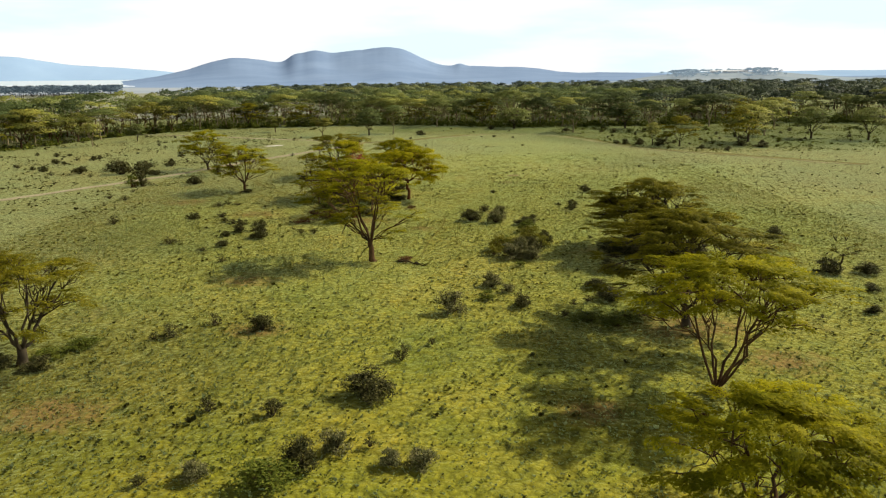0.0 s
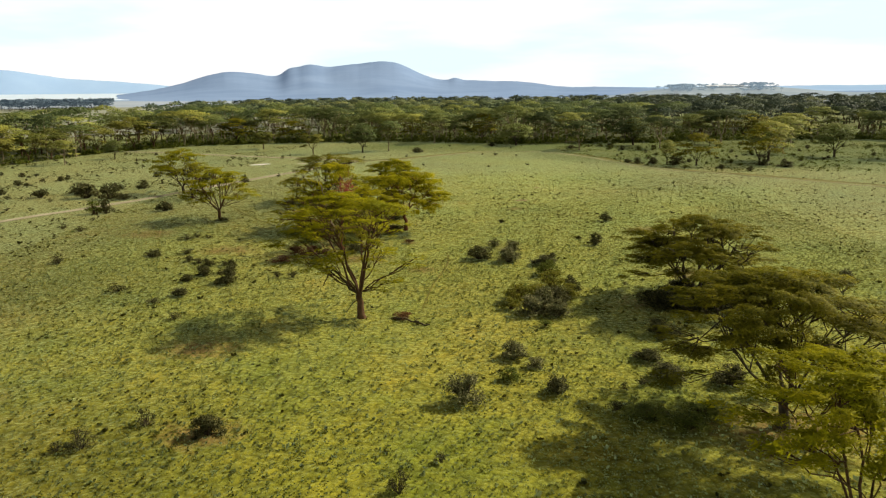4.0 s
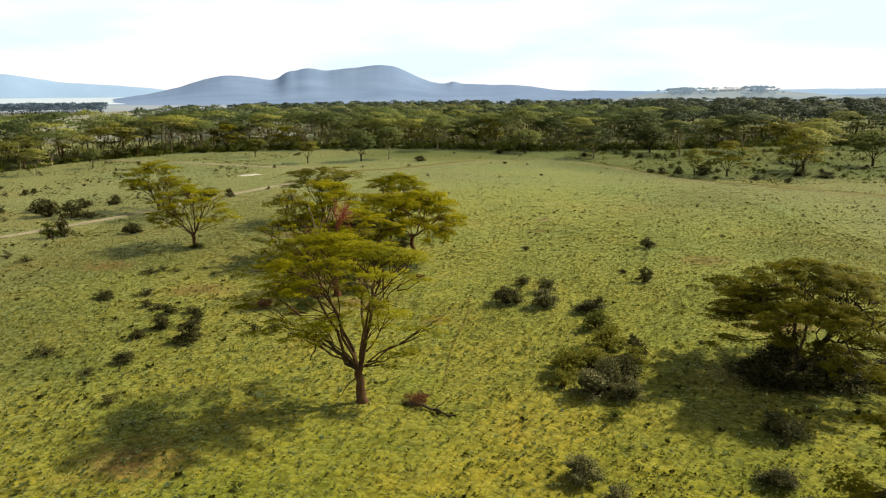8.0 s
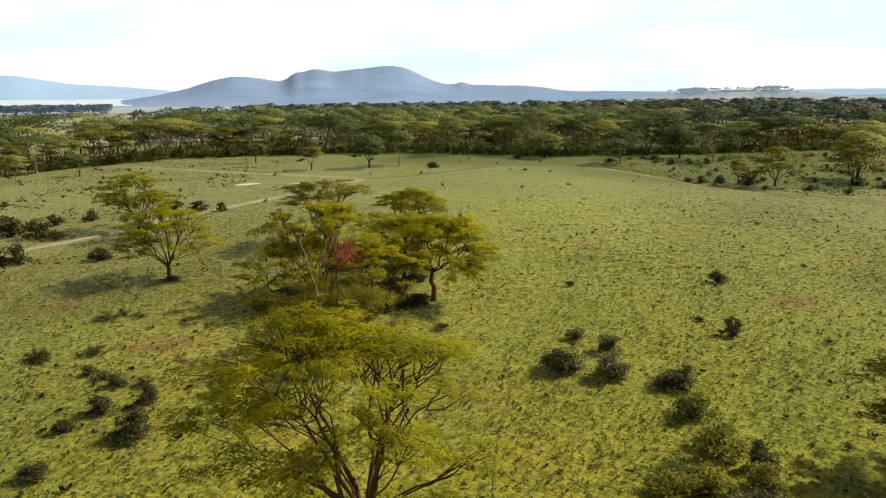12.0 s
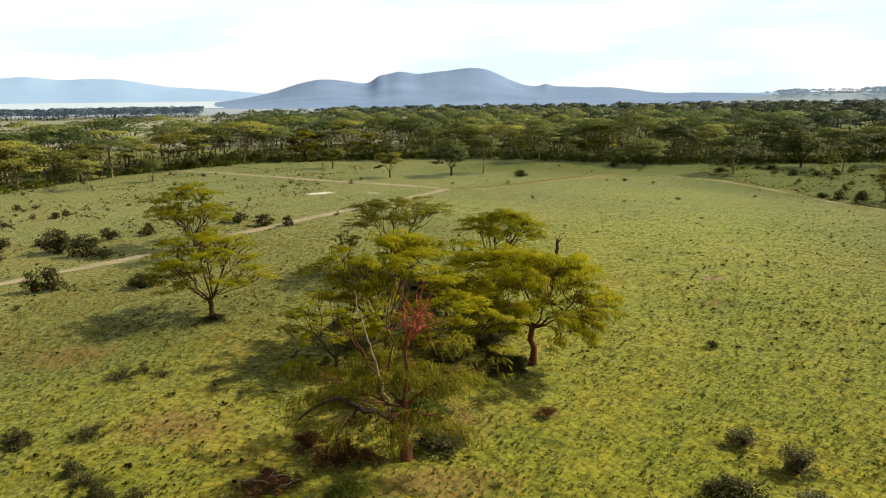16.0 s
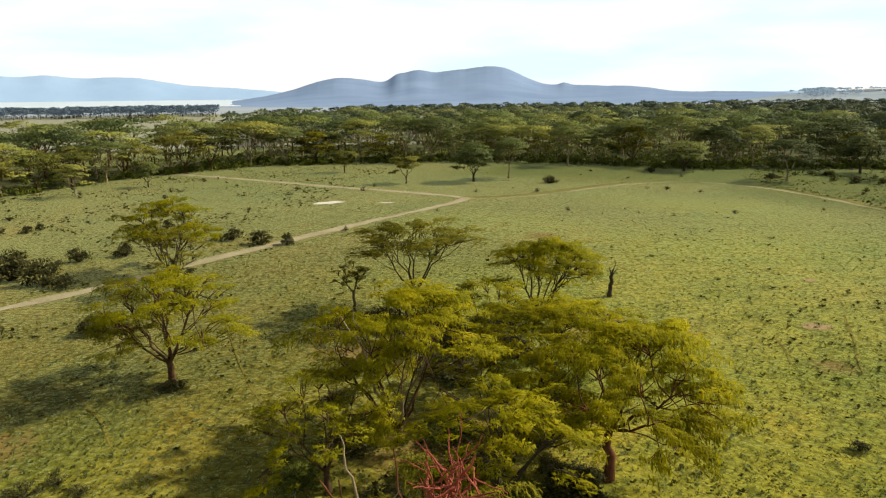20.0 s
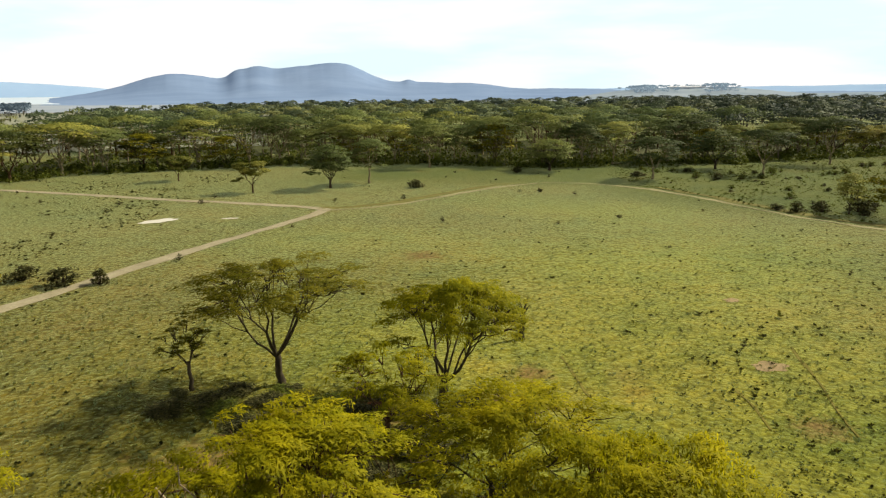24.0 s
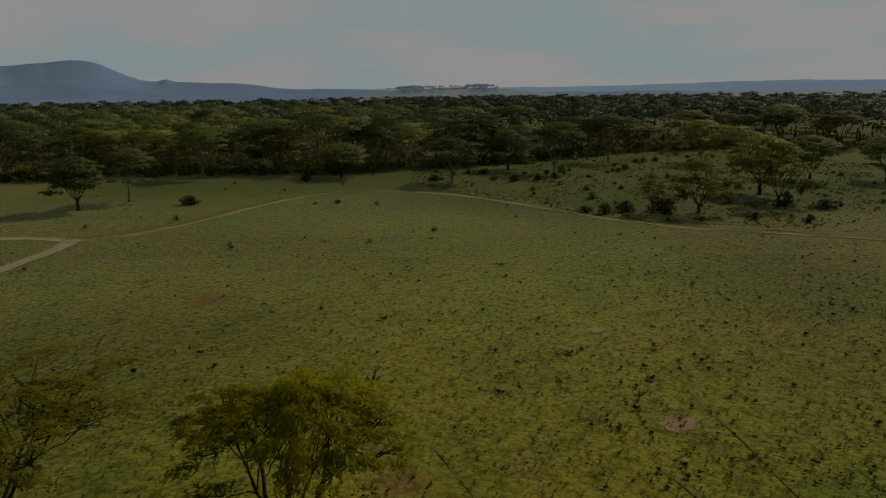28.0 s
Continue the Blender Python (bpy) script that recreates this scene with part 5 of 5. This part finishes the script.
plant("dark", [(-8.2, 275.5, 4.6, 2.4), (71, 229.6, 5, 3.7), (57.5, 233.6, 2.6, 1.7), (59.7, 230.7, 3.1, 2.3), (64.5, 230.8, 3.2, 2.5), (76.3, 233, 2.3, 1.5), (68.7, 225.1, 2.2, 1.2), (78.9, 215, 2.6, 1.5), (84.5, 209, 2.1, 1.9), (67.2, 278.6, 2.8, 2.2), (94, 222.5, 4, 2.6), (21, 302.4, 3, 2.6), (98.2, 217.2, 5.3, 2.2), (50.5, 289.6, 4.6, 1.7)], "bushes along the far track")

rng = np.random.default_rng(95)
for kind, n, box, size, group in (("sparse", 46, (-150, -48, 125, 285), (0.8, 2.2), "scrub west of the track"), ("dark", 16, (-125, -75, 140, 215), (1.2, 2.8), "bushes west of the track"),
                                  ("green", 60, (56, 165, 215, 325), (0.9, 2.6), "bushes of the green glade"), ("dark", 34, (50, 150, 225, 318), (0.9, 2.2), "bushes of the green glade"), ("sparse", 22, (-60, 90, 225, 310), (0.8, 1.7), "scrub before the woods"), ("sparse", 26, (12, 75, 60, 190), (0.5, 1.1), "scrub on the eastern grass")):
    rows = []
    while len(rows) < n:
        x, y, w = rng.uniform(box[0], box[1]), rng.uniform(box[2], box[3]), rng.uniform(*size)
        if y < np.interp(x, EDGE_X, EDGE_Y) - 4 and min(np.hypot(x - a, y - b) for t in (TRACK_WEST, TRACK_NORTH, TRACK_EAST) for a, b in zip(np.interp(np.linspace(0, len(t) - 1, 80), range(len(t)), [q[0] for q in t]), np.interp(np.linspace(0, len(t) - 1, 80), range(len(t)), [q[1] for q in t]))) > 3 and math.hypot(x + 50, y - 238) > 14:
            rows.append((x, y, w, w * rng.uniform(0.5, 0.85)))
    plant(kind, rows, group)

# low growth at the foot of the woods
rng = np.random.default_rng(91)
sh = Sheaf()
for n in range(2300):
    x = rng.uniform(-190, 260)
    y = np.interp(x, EDGE_X, EDGE_Y) + (abs(rng.normal(0, 14)) - 6 if n % 2 else rng.uniform(4, 130))
    w, h = rng.uniform(1.5, 5.5), rng.uniform(0.7, 3.2)
    d = rng.normal(0, 1, (40, 3))
    d /= np.linalg.norm(d, axis=1)[:, None]
    sprays(sh, rng, np.array([x, y, h * 0.4]) + d * np.array([w / 2, w / 2, h * 0.5]) * rng.uniform(0.5, 1.0, (40, 1)), 0.8, 0.5, 0.7)
tagged(new("undergrowth", sh.mesh("undergrowth", [M_BUSH_GREEN])), "low green undergrowth at the foot of the woods", "undergrowth", kind="stuff")

# ---------------------------------------------------------------- dead wood, trails
def dead_limb(name, parent, ways, material, label, seed):
    rng = np.random.default_rng(seed)
    sh = Sheaf()
    for a, b, rise, r0, r1 in ways:
        tube(sh, bent(rng, a, b, rise, 0.05, 7), np.linspace(r0, r1, 7), 6)
    return part(name, sh.mesh(name, [material], True), parent, label)


rng = np.random.default_rng(61)
tangle = [((0.0, -0.3, 2.8), (0.5, -0.8, 8.6), 0.0, 0.15, 0.08), ((0.5, -0.8, 8.2), (1.9, -1.0, 10.6), 0.05, 0.10, 0.03), ((0.4, -0.7, 7.6), (0.2, -0.9, 10.2), 0.05, 0.08, 0.03), ((0.5, -0.8, 8.0), (2.6, -0.8, 9.2), 0.1, 0.07, 0.02)]
for _ in range(70):
    a = np.array([1.1, -0.9, 9.2]) + rng.normal(0, 0.36, 3)
    tangle.append((a, a + rng.normal(0, 0.75, 3) + np.array([0, 0, 0.15]), rng.uniform(-0.1, 0.2), 0.032, 0.012))
dead_limb("limb", RED_TREE, tangle[:1], M_BARK_RED, "reddish bare upright stem", 70)
dead_limb("dead_branch", RED_TREE, tangle[1:], M_DEADRED, "tangle of bare rust-red dead branches", 62)
dead_limb("dead_branch", RED_TREE, [((-0.9, -0.2, 3.0), (-1.8, -0.7, 7.0), 0.0, 0.10, 0.075), ((-1.8, -0.7, 7.0), (-2.2, -0.9, 8.7), 0.04, 0.075, 0.055), ((-2.2, -0.9, 8.7), (-2.7, -0.9, 11.0), -0.04, 0.055, 0.02), ((-1.9, -0.7, 7.4), (-0.7, -0.8, 9.0), 0.03, 0.05, 0.02)], M_DEAD, "bleached bare upright branch", 69)
dead_limb("arching_limb", RED_TREE, [((-0.2, -0.3, 2.2), (-2.4, -2.2, 4.2), 0.02, 0.19, 0.16), ((-2.4, -2.2, 4.2), (-6.0, -2.6, 3.4), 0.42, 0.16, 0.06), ((-2.5, -2.2, 4.1), (-4.2, -2.4, 1.2), 0.08, 0.10, 0.04)], M_BARK_DARK, "bare dark limb arching over and down", 63)
dead_limb("dead_branch", RED_TREE, [((-1.2, 0.4, 3.2), (-3.2, 0.3, 8.6), 0.0, 0.08, 0.03), ((-2.6, 0.4, 6.4), (-3.9, 0.2, 8.6), 0.0, 0.06, 0.03), ((-0.9, 0.8, 4.4), (-1.2, 0.6, 9.8), 0.0, 0.07, 0.025)], M_BARK_RED, "upright rust-red dead branches", 64)
dead_limb("dead_branch", GREY_TREE, [((0, 0, 1.2), (-3.4, -1.0, 8.8), 0.02, 0.14, 0.03), ((-1.6, -0.5, 5.0), (-2.9, 0.2, 8.9), 0.0, 0.07, 0.02), ((0.1, 0, 1.2), (2.4, -1.0, 8.6), 0.02, 0.12, 0.03), ((1.2, -0.4, 5.2), (2.9, 0.3, 7.8), 0.0, 0.06, 0.02)], M_DEAD, "bleached bare branches", 65)
dead_limb("hanging_limb", MAIN_TREE, [((-0.2, 0, 2.3), (-2.6, -0.5, 5.0), -0.05, 0.17, 0.10), ((-2.6, -0.5, 5.0), (-3.6, -0.6, 3.4), 0.35, 0.10, 0.04), ((-0.2, -0.1, 2.0), (-1.5, -0.3, 0.5), 0.22, 0.07, 0.03)], M_BARK_DARK, "dark limb drooping towards the ground", 66)
log = new("fallen_branch")
log.location = (-3.6, 82.6, 0.06)
dead_limb("stem", log, [((-1.9, 1.2, 0.0), (1.7, -1.1, 0.05), 0.02, 0.12, 0.06)], M_BARK_DARK, "", 67)
for tip in ((1.0, 0.4, 0.45), (1.3, -1.6, 0.3)):
    dead_limb("twig", log, [((0.2, -0.1, 0.05), tip, 0.05, 0.05, 0.02)], M_BARK_DARK, "", 68)
tagged(log, "dark fallen branch lying in the grass below the acacia", "branch")
deadfall = new("fallen_branch")
deadfall.location = (-21.6, 108.4, 0.05)
for a, b_, r0 in (((-1.8, 0.5, 0.1), (0.2, -0.6, 0.7), 0.07), ((-0.9, 0.9, 0.1), (1.2, 0.1, 0.8), 0.06), ((0.2, -0.4, 0.05), (1.9, 0.4, 0.5), 0.05), ((-0.4, 0.2, 0.1), (0.3, 0.9, 1.0), 0.045)):
    dead_limb("branch", deadfall, [(a, b_, 0.12, r0, 0.02)], M_DEAD, "", 71)
tagged(deadfall, "bleached fallen branches in a russet patch below the grove", "branch")
for n, line in enumerate(TRAILS):
    ribbon("trail", line, 0.22, M_TRAIL, "narrow animal trail trodden through the grass", "trail", 0.02, 0.08, 40 + n)

# ---------------------------------------------------------------- grass
def tussocks(name, n, box, size, tall, blades, material, label, seed, keep, wide=0.11):
    """Grass tufts: blades that lean out of one root."""
    rng = np.random.default_rng(seed)
    x, y = rng.uniform(box[0], box[1], n), rng.uniform(box[2], box[3], n)
    k = keep(x, y, rng)
    for track in (TRACK_WEST, TRACK_NORTH, TRACK_EAST):
        for (ax, ay), (bx, by) in zip(track[:-1], track[1:]):
            t = np.clip(((x - ax) * (bx - ax) + (y - ay) * (by - ay)) / ((bx - ax) ** 2 + (by - ay) ** 2), 0, 1)
            k &= np.hypot(x - ax - t * (bx - ax), y - ay - t * (by - ay)) > 1.9
    x, y = x[k], y[k]
    n = len(x)
    root = np.repeat(np.stack([x, y, swell(x, y) + (0.05 if wide > 0.2 else 0.0)], -1), blades, 0)
    s = np.repeat(size * (0.5 + rng.gamma(2.0, 0.24, n)), blades)[:, None]
    az, lean = rng.uniform(0, 6.28, n * blades), rng.uniform(0.1, 0.8, n * blades)
    d = np.stack([np.cos(az) * np.sin(lean), np.sin(az) * np.sin(lean), np.cos(lean) * tall], -1)
    side = np.stack([-np.sin(az), np.cos(az), 0 * az], -1)
    side = side * wide + rng.normal(0, 0.03, side.shape)
    root = root + d * s * np.array([0.25, 0.25, 0]) - np.array([0, 0, 0.03])
    v = np.stack([root, root + d * s * 0.5 + side * s, root + d * s, root + d * s * 0.5 - side * s], 1).reshape(-1, 3)
    sh = Sheaf()
    soft = d * np.array([0.7, 0.7, 0.3]) + np.array([0, 0, 0.75])
    soft /= np.linalg.norm(soft, axis=1)[:, None]
    sh.add(v, np.arange(4 * n * blades).reshape(-1, 4), 0, np.repeat(soft, 4, 0))
    return tagged(new(name, sh.mesh(name, [material])), label, "grass", kind="stuff")


def patchy(x, y, rng):
    f = np.sin(x * 0.13 + 2 * np.sin(y * 0.05)) * np.sin(y * 0.11 + 1.5 * np.sin(x * 0.07))
    half = 0.6 * np.maximum(y, 20) + 6
    return (rng.uniform(0, 1, len(x)) < (0.72 + 0.28 * f) * np.clip((215 - y) / 110, 0, 1)) & (np.abs(x) < half)


def clumps(x, y, rng):
    f = np.sin(x * 0.17 + 2.3 * np.sin(y * 0.06)) * np.sin(y * 0.15 + 1.9 * np.sin(x * 0.05))
    return rng.uniform(0, 1, len(x)) < (0.12 + 0.30 * f + 0.30 * (x > 6) * (y > 130) * (y < 215)) * np.clip((260 - y) / 150, 0.14, 1)


tussocks("grass", 260000, (-62, 62, 27, 205), 0.17, 0.6, 4, M_GRASS, "short olive and straw-coloured grass tufts", 301, patchy, 0.26)
tussocks("grass", 46000, (-70, 75, 28, 215), 0.20, 0.6, 5, M_GRASS_MID, "brownish-olive grass tussocks standing close together", 303, lambda x, y, rng: (clumps(x, y, rng) | (rng.uniform(0, 1, len(x)) < 0.20)) & (rng.uniform(0, 1, len(x)) < np.clip((215 - y) / 110, 0, 1)), 0.30)
tussocks("grass", 44000, (-75, 125, 28, 305), 0.25, 0.6, 7, M_GRASS_DARK, "darker scattered grass tussocks", 302, clumps, 0.30)
tussocks("grass", 34000, (-170, -58, 105, 315), 0.30, 0.55, 7, M_GRASS_DARK, "dark grass tussocks scattered west of the track", 304, lambda x, y, rng: rng.uniform(0, 1, len(x)) < 0.14 + 0.30 * np.sin(x * 0.17 + 2.3 * np.sin(y * 0.06)) * np.sin(y * 0.15 + 1.9 * np.sin(x * 0.05)), 0.34)
tussocks("grass", 15000, (44, 175, 205, 325), 0.32, 0.6, 6, M_GRASS_LUSH, "lush green grass and herbs of the glade", 305, lambda x, y, rng: (y < np.interp(x, EDGE_X, EDGE_Y) + 2) & (y > np.interp(x, [45, 59, 74, 104, 175], [268, 226, 208, 176, 110])) & (rng.uniform(0, 1, len(x)) < 0.5 + 0.5 * np.sin(x * 0.21 + 2 * np.sin(y * 0.09)) * np.sin(y * 0.17)), 0.34)
